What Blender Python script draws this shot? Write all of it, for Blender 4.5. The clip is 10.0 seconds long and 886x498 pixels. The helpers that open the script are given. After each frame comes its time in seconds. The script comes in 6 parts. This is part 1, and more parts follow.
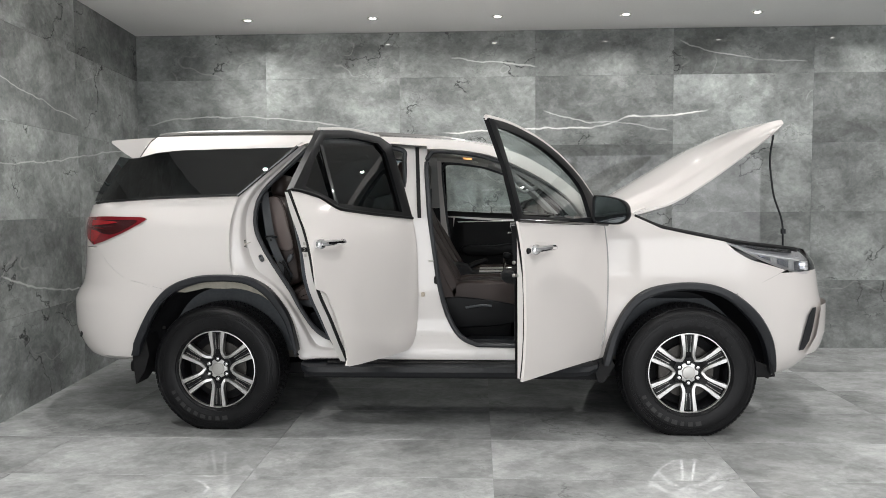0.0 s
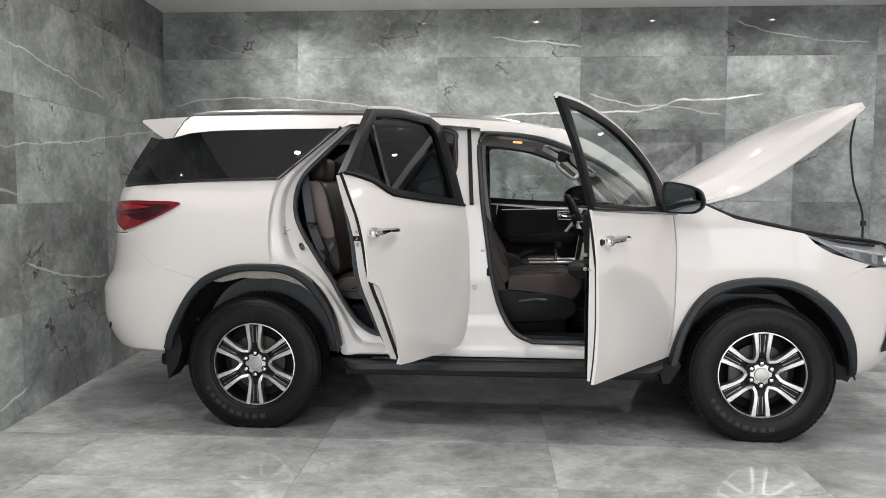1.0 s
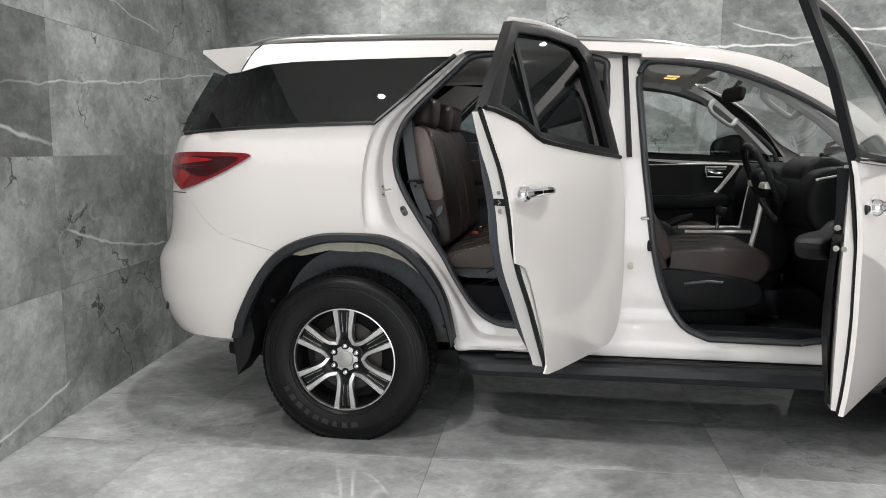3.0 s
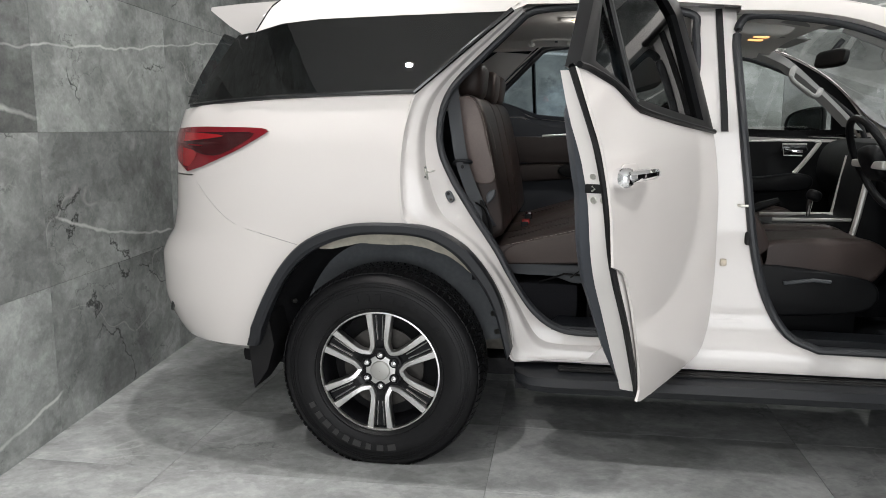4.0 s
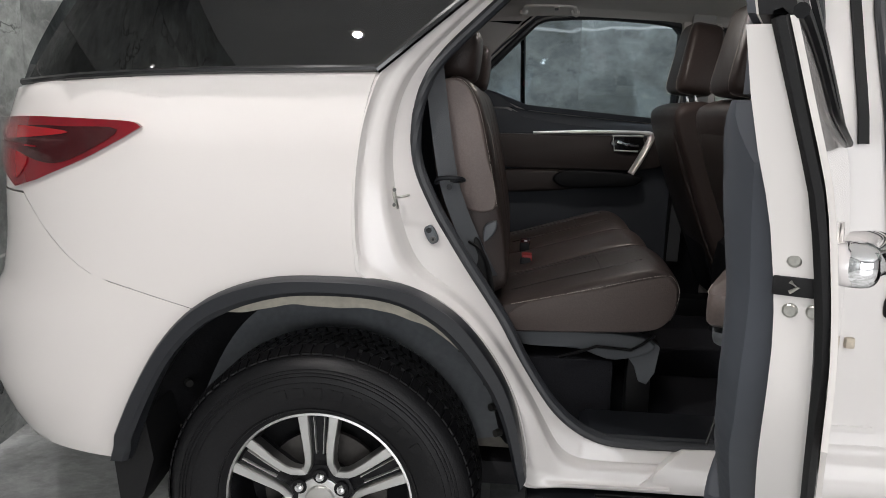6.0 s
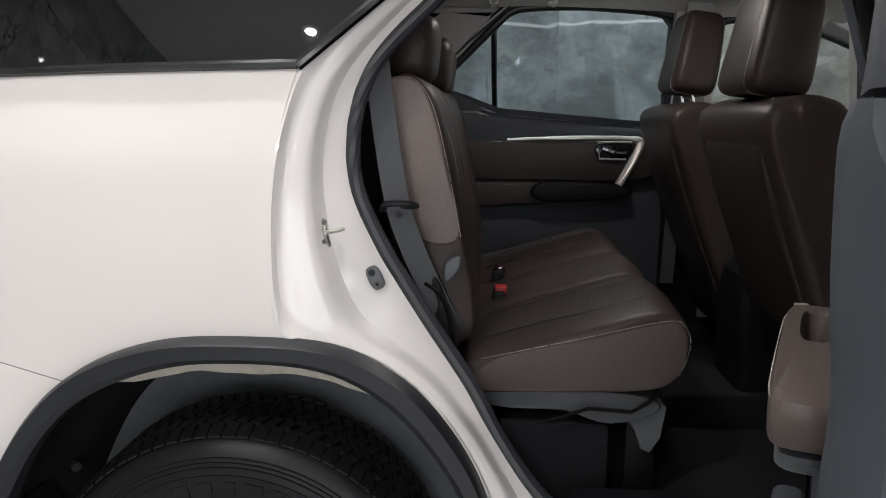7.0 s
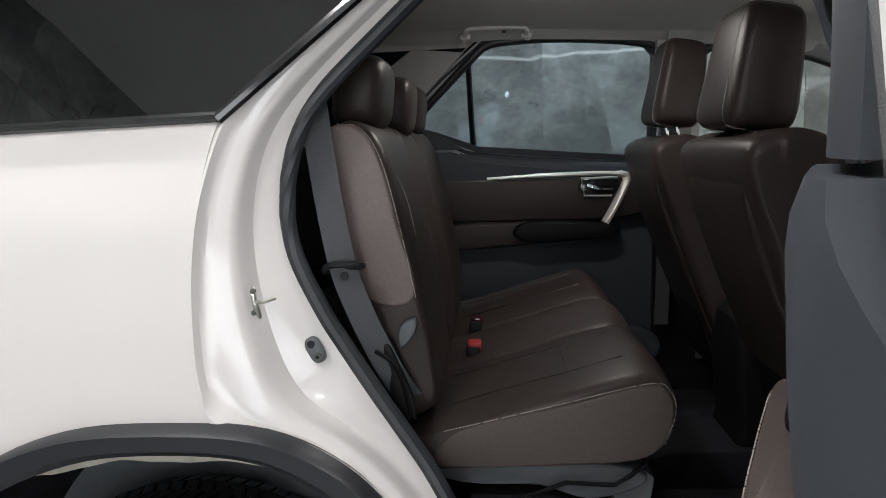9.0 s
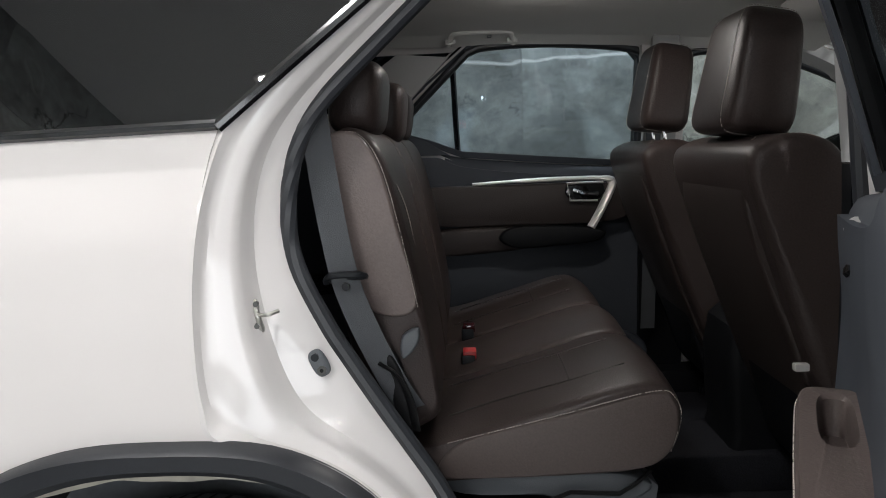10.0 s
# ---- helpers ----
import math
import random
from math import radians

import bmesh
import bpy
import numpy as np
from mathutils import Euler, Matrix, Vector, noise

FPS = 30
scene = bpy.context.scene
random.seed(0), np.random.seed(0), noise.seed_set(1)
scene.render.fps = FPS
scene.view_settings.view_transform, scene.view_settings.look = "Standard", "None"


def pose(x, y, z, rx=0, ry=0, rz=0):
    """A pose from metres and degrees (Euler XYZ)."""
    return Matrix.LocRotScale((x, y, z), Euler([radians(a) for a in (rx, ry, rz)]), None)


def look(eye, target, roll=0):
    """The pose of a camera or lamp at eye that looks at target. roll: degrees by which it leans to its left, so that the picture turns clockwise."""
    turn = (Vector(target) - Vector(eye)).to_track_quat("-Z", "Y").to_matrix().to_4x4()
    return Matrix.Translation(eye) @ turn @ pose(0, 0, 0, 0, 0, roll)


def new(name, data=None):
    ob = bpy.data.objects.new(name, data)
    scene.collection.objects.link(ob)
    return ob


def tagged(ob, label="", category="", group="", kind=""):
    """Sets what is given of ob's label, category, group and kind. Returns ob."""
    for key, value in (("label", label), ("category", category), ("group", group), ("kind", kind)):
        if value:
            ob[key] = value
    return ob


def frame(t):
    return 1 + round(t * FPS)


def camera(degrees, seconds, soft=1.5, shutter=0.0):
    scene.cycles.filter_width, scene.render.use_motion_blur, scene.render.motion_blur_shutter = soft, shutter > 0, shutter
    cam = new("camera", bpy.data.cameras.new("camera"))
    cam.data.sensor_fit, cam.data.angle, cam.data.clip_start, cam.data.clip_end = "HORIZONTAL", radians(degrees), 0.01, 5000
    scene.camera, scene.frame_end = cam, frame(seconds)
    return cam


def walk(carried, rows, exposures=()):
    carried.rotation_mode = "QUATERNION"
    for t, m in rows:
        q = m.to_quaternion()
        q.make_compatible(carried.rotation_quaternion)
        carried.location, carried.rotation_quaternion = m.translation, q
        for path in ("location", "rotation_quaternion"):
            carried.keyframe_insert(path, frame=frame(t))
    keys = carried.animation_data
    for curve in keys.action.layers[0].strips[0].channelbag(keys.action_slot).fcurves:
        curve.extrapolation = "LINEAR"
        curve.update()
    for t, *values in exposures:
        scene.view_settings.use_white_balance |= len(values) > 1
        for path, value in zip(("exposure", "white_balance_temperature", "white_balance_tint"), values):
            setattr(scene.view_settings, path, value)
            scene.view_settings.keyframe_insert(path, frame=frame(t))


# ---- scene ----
cam = camera(60.5, 10.0, 0.9)
PATH = [
    (0, (1.62, -5.24, 1.331), (1.494, -3.248, 1.213), -0.3),
    (0.5, (1.541, -5.117, 1.318), (1.404, -3.126, 1.183), -0.0),
    (1, (1.377, -4.955, 1.326), (1.218, -2.967, 1.174), 0.2),
    (1.5, (1.313, -4.753, 1.31), (1.117, -2.771, 1.131), 0.3),
    (2, (1.259, -4.504, 1.309), (1.021, -2.528, 1.105), 0.3),
    (2.5, (1.084, -4.271, 1.296), (0.806, -2.304, 1.064), 0.2),
    (4, (0.698, -3.537, 1.26), (0.363, -1.59, 0.947), -0.0),
    (4.5, (0.562, -3.315, 1.265), (0.269, -1.366, 0.925), 0.2),
    (5, (0.514, -3.037, 1.268), (0.237, -1.088, 0.915), 1.1),
    (6.5, (0.415, -2.342, 1.308), (0.286, -0.378, 0.955), 0.8),
    (7, (0.456, -2.14, 1.307), (0.338, -0.174, 0.961), 0.5),
    (7.5, (0.485, -2.004, 1.3), (0.353, -0.036, 0.97), -0.0),
    (8, (0.553, -2.002, 1.317), (0.399, -0.031, 1.012), -0.7),
    (8.5, (0.568, -2.005, 1.335), (0.406, -0.031, 1.055), -1.3),
    (9, (0.549, -1.983, 1.335), (0.409, -0.005, 1.071), -1.6),
    (9.5, (0.52, -1.948, 1.329), (0.415, 0.033, 1.075), -1.8),
    (10, (0.489, -1.962, 1.342), (0.43, 0.02, 1.086), -1.9),
]
walk(cam, [(t, look(eye, target, roll)) for t, eye, target, roll in PATH],
     exposures=[(0, -0.30, 6500, 10), (2.5, -0.19, 6500, 10), (4.5, -0.11, 6500, 10), (6.5, -0.12, 6520, 12), (8.5, -0.06, 6400, 11), (10, -0.05, 6360, 10)])

# ---- light ----
world = bpy.data.worlds.new("world")
scene.world = world
world.use_nodes = True
world.node_tree.nodes["Background"].inputs[0].default_value = (0.80, 0.88, 1.0, 1)
world.node_tree.nodes["Background"].inputs[1].default_value = 0.25


def area(name, m, w, h, watts, colour=(1, 1, 1), shape="RECTANGLE", spread=180):
    data = bpy.data.lights.new(name, "AREA")
    data.shape, data.size, data.size_y, data.energy, data.color, data.spread = shape, w, h, watts, colour, radians(spread)
    ob = new(name, data)
    ob.matrix_world = m
    return ob


# ---- materials ----
def nodes_of(name):
    m = bpy.data.materials.new(name)
    m.use_nodes = True
    nt = m.node_tree
    return m, nt, nt.nodes["Principled BSDF"]


def rgba(c):
    return (*c, 1.0)


def plain(name, c, rough=0.5, metal=0.0, coat=0.0, grain=0.0, scale=60.0, vary=0.08, bump=0.0, spec=0.5, dirt=3.0):
    """A surface with two scales of variation: slow blotches and fine grain, in tone, gloss and relief."""
    m, nt, b = nodes_of(name)
    n, link = nt.nodes.new, nt.links.new
    co = n("ShaderNodeTexCoord")
    slow, fine = n("ShaderNodeTexNoise"), n("ShaderNodeTexNoise")
    slow.inputs["Scale"].default_value, slow.inputs["Detail"].default_value = dirt, 4
    fine.inputs["Scale"].default_value, fine.inputs["Detail"].default_value = scale, 3
    link(co.outputs["Object"], slow.inputs["Vector"])
    link(co.outputs["Object"], fine.inputs["Vector"])
    mix = n("ShaderNodeMix")
    mix.data_type = "RGBA"
    mix.inputs[6].default_value = rgba([v * (1 - vary) for v in c])
    mix.inputs[7].default_value = rgba([min(1, v * (1 + vary)) for v in c])
    link(slow.outputs["Fac"], mix.inputs[0])
    out = mix.outputs[2]
    if grain:
        mix2 = n("ShaderNodeMix")
        mix2.data_type, mix2.blend_type = "RGBA", "MULTIPLY"
        mix2.inputs[0].default_value = grain
        link(out, mix2.inputs[6])
        ramp = n("ShaderNodeValToRGB")
        ramp.color_ramp.elements[0].position, ramp.color_ramp.elements[1].position = 0.3, 0.7
        ramp.color_ramp.elements[0].color = (0.35, 0.35, 0.35, 1)
        link(fine.outputs["Fac"], ramp.inputs[0])
        link(ramp.outputs[0], mix2.inputs[7])
        out = mix2.outputs[2]
    link(out, b.inputs["Base Color"])
    rr = n("ShaderNodeMapRange")
    rr.inputs["To Min"].default_value, rr.inputs["To Max"].default_value = rough * 0.85, min(1, rough * 1.15)
    link(slow.outputs["Fac"], rr.inputs["Value"])
    link(rr.outputs[0], b.inputs["Roughness"])
    b.inputs["Metallic"].default_value = metal
    b.inputs["Specular IOR Level"].default_value = spec
    b.inputs["Coat Weight"].default_value = coat
    b.inputs["Coat Roughness"].default_value = 0.045
    b.inputs["Coat IOR"].default_value = 1.55
    if bump:
        bp = n("ShaderNodeBump")
        bp.inputs["Strength"].default_value, bp.inputs["Distance"].default_value = bump, 0.002
        link(fine.outputs["Fac"], bp.inputs["Height"])
        link(bp.outputs[0], b.inputs["Normal"])
    return m


def pane(name, tint, gloss_rough=0.01, mirror=0.075):
    """Thin window glass: tinted clear, with a Fresnel gloss."""
    m, nt, b = nodes_of(name)
    n, link = nt.nodes.new, nt.links.new
    nt.nodes.remove(b)
    tr, gl, mx, fr = n("ShaderNodeBsdfTransparent"), n("ShaderNodeBsdfGlossy"), n("ShaderNodeMixShader"), n("ShaderNodeLayerWeight")
    tr.inputs[0].default_value = rgba(tint)
    gl.inputs["Roughness"].default_value = gloss_rough
    pw, ad = n("ShaderNodeMath"), n("ShaderNodeMath")
    pw.operation, ad.operation = "POWER", "MULTIPLY_ADD"
    pw.inputs[1].default_value = 5.0
    ad.inputs[1].default_value, ad.inputs[2].default_value = 0.75, mirror
    fr.inputs[0].default_value = 0.5
    link(fr.outputs["Facing"], pw.inputs[0])
    link(pw.outputs[0], ad.inputs[0])
    link(ad.outputs[0], mx.inputs[0])
    link(tr.outputs[0], mx.inputs[1])
    link(gl.outputs[0], mx.inputs[2])
    link(mx.outputs[0], nt.nodes["Material Output"].inputs[0])
    return m


# The long bright veins: the axis they run along, (place, height) on the way, half width, strength.
VEINS = [
    (0, [(1.16, 1.983), (1.78, 2.008), (2.60, 2.036), (2.76, 2.076), (2.86, 2.121), (3.27, 2.132), (3.60, 2.179)], 0.011, 0.90),
    (0, [(2.09, 2.185), (2.50, 2.078), (2.76, 2.070), (3.24, 1.984)], 0.009, 0.50),
    (0, [(3.31, 2.803), (3.76, 2.661), (4.46, 2.596)], 0.009, 0.50),
    (0, [(1.25, 2.665), (2.05, 2.579)], 0.009, 0.45),
    (0, [(-1.60, 2.066), (-0.90, 2.150), (-0.15, 2.105), (0.25, 2.060)], 0.009, 0.40),
    (0, [(0.10, 1.750), (0.55, 1.757), (1.00, 1.764), (1.60, 1.800)], 0.011, 0.75),
    (1, [(-3.5, 1.40), (-0.6, 1.60), (1.47, 1.83), (1.7, 1.85)], 0.007, 0.35),
    (1, [(-0.90, 2.16), (0.46, 1.98)], 0.007, 0.30),
    (1, [(-1.25, 1.39), (-0.80, 1.30)], 0.012, 0.60),
    (1, [(-0.75, 0.90), (-0.20, 0.76), (0.40, 0.70)], 0.009, 0.42),
    (1, [(-1.45, 0.06), (-0.78, 0.17)], 0.010, 0.55),
]


def marble(name, base, vein, rough, scale=1.0, contrast=1.0, long_vein=False, aniso=(0.9, 1.0, 1.15), blocks=0.26, cracks=1.0, spec=0.42):
    """Polished grey marble-look porcelain; each tile takes its own cut of the pattern."""
    m, nt, b = nodes_of(name)
    n, link = nt.nodes.new, nt.links.new
    co, info = n("ShaderNodeTexCoord"), n("ShaderNodeObjectInfo")
    add = n("ShaderNodeVectorMath")
    mul = n("ShaderNodeVectorMath")
    mul.operation = "MULTIPLY"
    comb = n("ShaderNodeCombineXYZ")
    for i in range(3):
        link(info.outputs["Random"], comb.inputs[i])
    mul.inputs[1].default_value = (37.0, 53.0, 71.0)
    link(comb.outputs[0], mul.inputs[0])
    link(co.outputs["Object"], add.inputs[0])
    link(mul.outputs[0], add.inputs[1])
    stretch = n("ShaderNodeMapping")
    stretch.inputs["Rotation"].default_value = (0.3, 0.5, 0.45)
    stretch.inputs["Scale"].default_value = [v * scale for v in aniso]
    link(add.outputs[0], stretch.inputs["Vector"])

    def noise_tex(s, detail, distort, rough_=0.55):
        t = n("ShaderNodeTexNoise")
        t.inputs["Scale"].default_value, t.inputs["Detail"].default_value = s, detail
        t.inputs["Distortion"].default_value, t.inputs["Roughness"].default_value = distort, rough_
        link(stretch.outputs[0], t.inputs["Vector"])
        return t

    def calc(op, *args):
        m2 = n("ShaderNodeMath")
        m2.operation = op
        for i, v in enumerate(args):
            if isinstance(v, (int, float)):
                m2.inputs[i].default_value = v
            else:
                link(v, m2.inputs[i])
        return m2.outputs[0]

    def ranged(value, a, b, c, d):
        rg = n("ShaderNodeMapRange")
        for key, v in zip(("From Min", "From Max", "To Min", "To Max"), (a, b, c, d)):
            rg.inputs[key].default_value = v
        link(value, rg.inputs["Value"])
        return rg.outputs[0]

    def long_veins(under):
        """The bright veins that run on from tile to tile: each a wandering line of height over length, on the back or the side wall."""
        geo, sep = n("ShaderNodeNewGeometry"), n("ShaderNodeSeparateXYZ")
        link(geo.outputs["Position"], sep.inputs[0])
        wob, fray = n("ShaderNodeTexNoise"), n("ShaderNodeTexNoise")
        for t, sc, det in ((wob, 5.0, 6), (fray, 3.0, 3)):
            t.inputs["Scale"].default_value, t.inputs["Detail"].default_value = sc, det
            link(geo.outputs["Position"], t.inputs["Vector"])
        for axis, line, width, strength in VEINS:
            a, b = line[0][0], line[-1][0]
            lo, hi = min(p[1] for p in line) - 0.05, max(p[1] for p in line) + 0.05
            along = ranged(sep.outputs[axis], a, b, 0.0, 1.0)
            fc = n("ShaderNodeFloatCurve")
            pts = fc.mapping.curves[0].points
            for _ in line[2:]:
                pts.new(0.5, 0.5)
            for p, (q, z) in zip(pts, [((q - a) / (b - a), (z - lo) / (hi - lo)) for q, z in line]):
                p.location = (q, z)
            fc.mapping.update()
            link(along, fc.inputs["Value"])
            height = calc("ADD", calc("MULTIPLY_ADD", fc.outputs[0], hi - lo, lo), calc("MULTIPLY_ADD", wob.outputs["Fac"], 0.07, -0.035))
            off = calc("ABSOLUTE", calc("SUBTRACT", sep.outputs[2], height))
            fac = calc("MULTIPLY", ranged(off, width * 0.25, width, strength, 0.0), ranged(fray.outputs["Fac"], 0.30, 0.48, 0.35, 1.0))
            fac = calc("MULTIPLY", fac, calc("MULTIPLY", ranged(along, 0.0, 0.05, 0.0, 1.0), ranged(along, 1.0, 0.95, 0.0, 1.0)))
            fac = calc("MULTIPLY", fac, calc("GREATER_THAN" if axis == 0 else "LESS_THAN", sep.outputs[1], 1.72))
            mx = n("ShaderNodeMix")
            mx.data_type = "RGBA"
            mx.inputs[7].default_value = (0.80, 0.80, 0.78, 1)
            link(fac, mx.inputs[0])
            link(under, mx.inputs[6])
            under = mx.outputs[2]
        return under

    cloud2 = noise_tex(6.5, 9, 0.5, 0.68)
    warp, half_off, wscale, bent = n("ShaderNodeTexNoise"), n("ShaderNodeVectorMath"), n("ShaderNodeVectorMath"), n("ShaderNodeVectorMath")
    warp.inputs["Scale"].default_value, warp.inputs["Detail"].default_value = 1.3, 5
    link(stretch.outputs[0], warp.inputs["Vector"])
    half_off.operation, wscale.operation = "SUBTRACT", "SCALE"
    half_off.inputs[1].default_value = (0.5, 0.5, 0.5)
    wscale.inputs["Scale"].default_value = 0.22
    link(warp.outputs["Color"], half_off.inputs[0])
    link(half_off.outputs[0], wscale.inputs[0])
    link(wscale.outputs[0], bent.inputs[0])
    link(stretch.outputs[0], bent.inputs[1])

    def patches(s, detail, rough_, stops):
        t = n("ShaderNodeTexNoise")
        t.inputs["Scale"].default_value, t.inputs["Detail"].default_value, t.inputs["Roughness"].default_value = s, detail, rough_
        link(bent.outputs[0], t.inputs["Vector"])
        rp = n("ShaderNodeValToRGB")
        els = rp.color_ramp.elements
        els[0].position, els[1].position = stops[0][0], stops[-1][0]
        for p, _ in stops[1:-1]:
            els.new(p)
        for el, (p, v) in zip(els, stops):
            k = 0.5 + (v - 1) * contrast * 0.5
            el.color = (k, k, k, 1)
        link(t.outputs["Fac"], rp.inputs[0])
        return rp.outputs[0]

    def times(a, b):
        """Multiplies a colour by a grey map, 0.5 being neutral."""
        mx = n("ShaderNodeVectorMath")
        mx.operation = "MULTIPLY"
        dbl = n("ShaderNodeVectorMath")
        dbl.operation = "SCALE"
        dbl.inputs["Scale"].default_value = 2.0
        link(b, dbl.inputs[0])
        if isinstance(a, tuple):
            mx.inputs[0].default_value = a
        else:
            link(a, mx.inputs[0])
        link(dbl.outputs[0], mx.inputs[1])
        return mx.outputs[0]
    big = patches(1.5, 12, 0.60, ((0.32, 0.78), (0.435, 0.84), (0.447, 0.93), (0.495, 0.97), (0.505, 1.07), (0.555, 1.11), (0.567, 1.20), (0.68, 1.26)))
    mid = patches(4.2, 12, 0.64, ((0.34, 0.86), (0.455, 0.95), (0.463, 1.02), (0.555, 1.04), (0.563, 1.11), (0.70, 1.17)))
    grit = patches(30.0, 6, 0.7, ((0.30, 0.88), (0.50, 1.0), (0.70, 1.12)))
    mottle = patches(11.0, 10, 0.66, ((0.34, 0.92), (0.478, 0.97), (0.486, 1.01), (0.54, 1.02), (0.548, 1.06), (0.68, 1.10)))
    base_out = times(times(times(times(tuple(base), big), mid), mottle), grit)

    def crack(tex, width, colour, strength, under, sparse):
        sub, ab, rg = n("ShaderNodeMath"), n("ShaderNodeMath"), n("ShaderNodeMapRange")
        sub.operation, ab.operation = "SUBTRACT", "ABSOLUTE"
        sub.inputs[1].default_value = 0.5
        link(tex.outputs["Fac"], sub.inputs[0])
        link(sub.outputs[0], ab.inputs[0])
        rg.inputs["From Max"].default_value = width
        rg.inputs["To Min"].default_value, rg.inputs["To Max"].default_value = strength, 0.0
        link(ab.outputs[0], rg.inputs["Value"])
        gate, gr = noise_tex(1.6, 2, 0.0), n("ShaderNodeMapRange")
        gr.inputs["From Min"].default_value, gr.inputs["From Max"].default_value = sparse, sparse + 0.05
        link(gate.outputs["Fac"], gr.inputs["Value"])
        mm = n("ShaderNodeMath")
        mm.operation = "MULTIPLY"
        link(rg.outputs[0], mm.inputs[0])
        link(gr.outputs[0], mm.inputs[1])
        mx = n("ShaderNodeMix")
        mx.data_type = "RGBA"
        mx.inputs[7].default_value = rgba(colour)
        link(mm.outputs[0], mx.inputs[0])
        link(under, mx.inputs[6])
        return mx.outputs[2]

    out = crack(noise_tex(0.50, 4, 0.25, 0.50), 0.0026, vein, 0.22, base_out, 0.50)
    out = crack(noise_tex(1.1, 5, 0.2, 0.52), 0.0032, vein, 0.10, out, 0.48)
    out = crack(noise_tex(0.9, 8, 0.1, 0.56), 0.0055, [v * 0.15 for v in base], 0.85 * cracks, out, 0.535)
    out = crack(noise_tex(1.9, 9, 0.1, 0.58), 0.0045, [v * 0.3 for v in base], 0.55 * cracks, out, 0.52)
    if long_vein:
        out = long_veins(out)
    tone = n("ShaderNodeMapRange")
    tone.inputs["To Min"].default_value, tone.inputs["To Max"].default_value = 1 - blocks, 1 + 0.85 * blocks
    link(info.outputs["Random"], tone.inputs["Value"])
    vm = n("ShaderNodeVectorMath")
    vm.operation = "SCALE"
    link(out, vm.inputs[0])
    link(tone.outputs[0], vm.inputs["Scale"])
    link(vm.outputs[0], b.inputs["Base Color"])
    rr = n("ShaderNodeMapRange")
    rr.inputs["To Min"].default_value, rr.inputs["To Max"].default_value = rough * 0.7, rough * 1.4
    link(cloud2.outputs["Fac"], rr.inputs["Value"])
    link(rr.outputs[0], b.inputs["Roughness"])
    b.inputs["Specular IOR Level"].default_value = spec
    return m


def glow(name, colour, strength):
    m, nt, b = nodes_of(name)
    b.inputs["Base Color"].default_value = rgba((0.8, 0.8, 0.8))
    b.inputs["Emission Color"].default_value = rgba(colour)
    b.inputs["Emission Strength"].default_value = strength
    return m


RAIL = plain("satin_grey_rail", (0.22, 0.215, 0.205), 0.35, metal=0.7, vary=0.06)
PAINT = plain("white_car_paint", (0.668, 0.634, 0.612), 0.50, coat=1.0, spec=0.25, vary=0.015, scale=400, dirt=1.5)
PAINT.node_tree.nodes["Principled BSDF"].inputs["Coat Roughness"].default_value = 0.05
PAINT_IN = plain("white_body_paint_inside", (0.645, 0.618, 0.60), 0.38, coat=1.0, vary=0.03, scale=200)
BLACKP = plain("black_grained_plastic", (0.013, 0.0145, 0.0175), 0.42, spec=0.3, grain=0.3, scale=500, bump=0.25, vary=0.15)
GLOSSB = plain("gloss_black_trim", (0.006, 0.006, 0.007), 0.12, coat=0.6, vary=0.1)
RUBBER = plain("black_rubber", (0.007, 0.007, 0.0075), 0.55, spec=0.25, grain=0.3, scale=300, bump=0.2, vary=0.2)
SEALR = plain("satin_seal_rubber", (0.022, 0.024, 0.028), 0.42, spec=0.5, grain=0.2, scale=300, bump=0.08, vary=0.15)
TYRE = plain("tyre_rubber", (0.0075, 0.0075, 0.0083), 0.38, spec=0.20, grain=0.35, scale=220, bump=0.25, vary=0.25, dirt=9)
TYREMARK = plain("tyre_lettering", (0.020, 0.020, 0.020), 0.5, vary=0.2)
INNERP = plain("dark_grey_inner_arch_metal", (0.115, 0.125, 0.135), 0.55, spec=0.4, grain=0.3, scale=60, bump=0.1, vary=0.25, dirt=8)
FLARE = plain("grey_black_flare_plastic", (0.016, 0.0175, 0.021), 0.40, spec=0.38, grain=0.3, scale=500, bump=0.12, vary=0.15)
FRAMEB = plain("satin_black_window_frame", (0.006, 0.0063, 0.007), 0.40, spec=0.14, vary=0.1, scale=300)
DARKST = plain("dark_zinc_bolt", (0.10, 0.10, 0.095), 0.4, metal=0.8, vary=0.15)
SEALER = plain("cream_seam_sealer", (0.48, 0.45, 0.38), 0.6, grain=0.4, scale=35, vary=0.25, dirt=12)
LINER = plain("wheel_arch_liner", (0.012, 0.012, 0.0135), 0.6, spec=0.2, grain=0.4, scale=150, bump=0.4, vary=0.3)
CHASSIS = plain("dusty_underbody_metal", (0.16, 0.15, 0.13), 0.6, metal=0.3, grain=0.5, scale=40, vary=0.3)
ALLOY = plain("machined_alloy", (0.66, 0.655, 0.645), 0.30, metal=1.0, vary=0.04, scale=500)
ALLOYD = plain("dark_painted_alloy", (0.006, 0.006, 0.007), 0.30, spec=0.2, metal=0.0, vary=0.12, scale=300)
CHROME = plain("chrome", (0.85, 0.85, 0.86), 0.06, metal=1.0, vary=0.02)
STEEL = plain("zinc_steel", (0.52, 0.51, 0.47), 0.35, metal=1.0, vary=0.1, grain=0.3, scale=200)
BRAKE = plain("brake_steel", (0.07, 0.066, 0.062), 0.45, metal=0.8, vary=0.2, grain=0.3, scale=90)
SILVER = plain("satin_silver_trim", (0.66, 0.645, 0.62), 0.34, metal=0.35, vary=0.03)
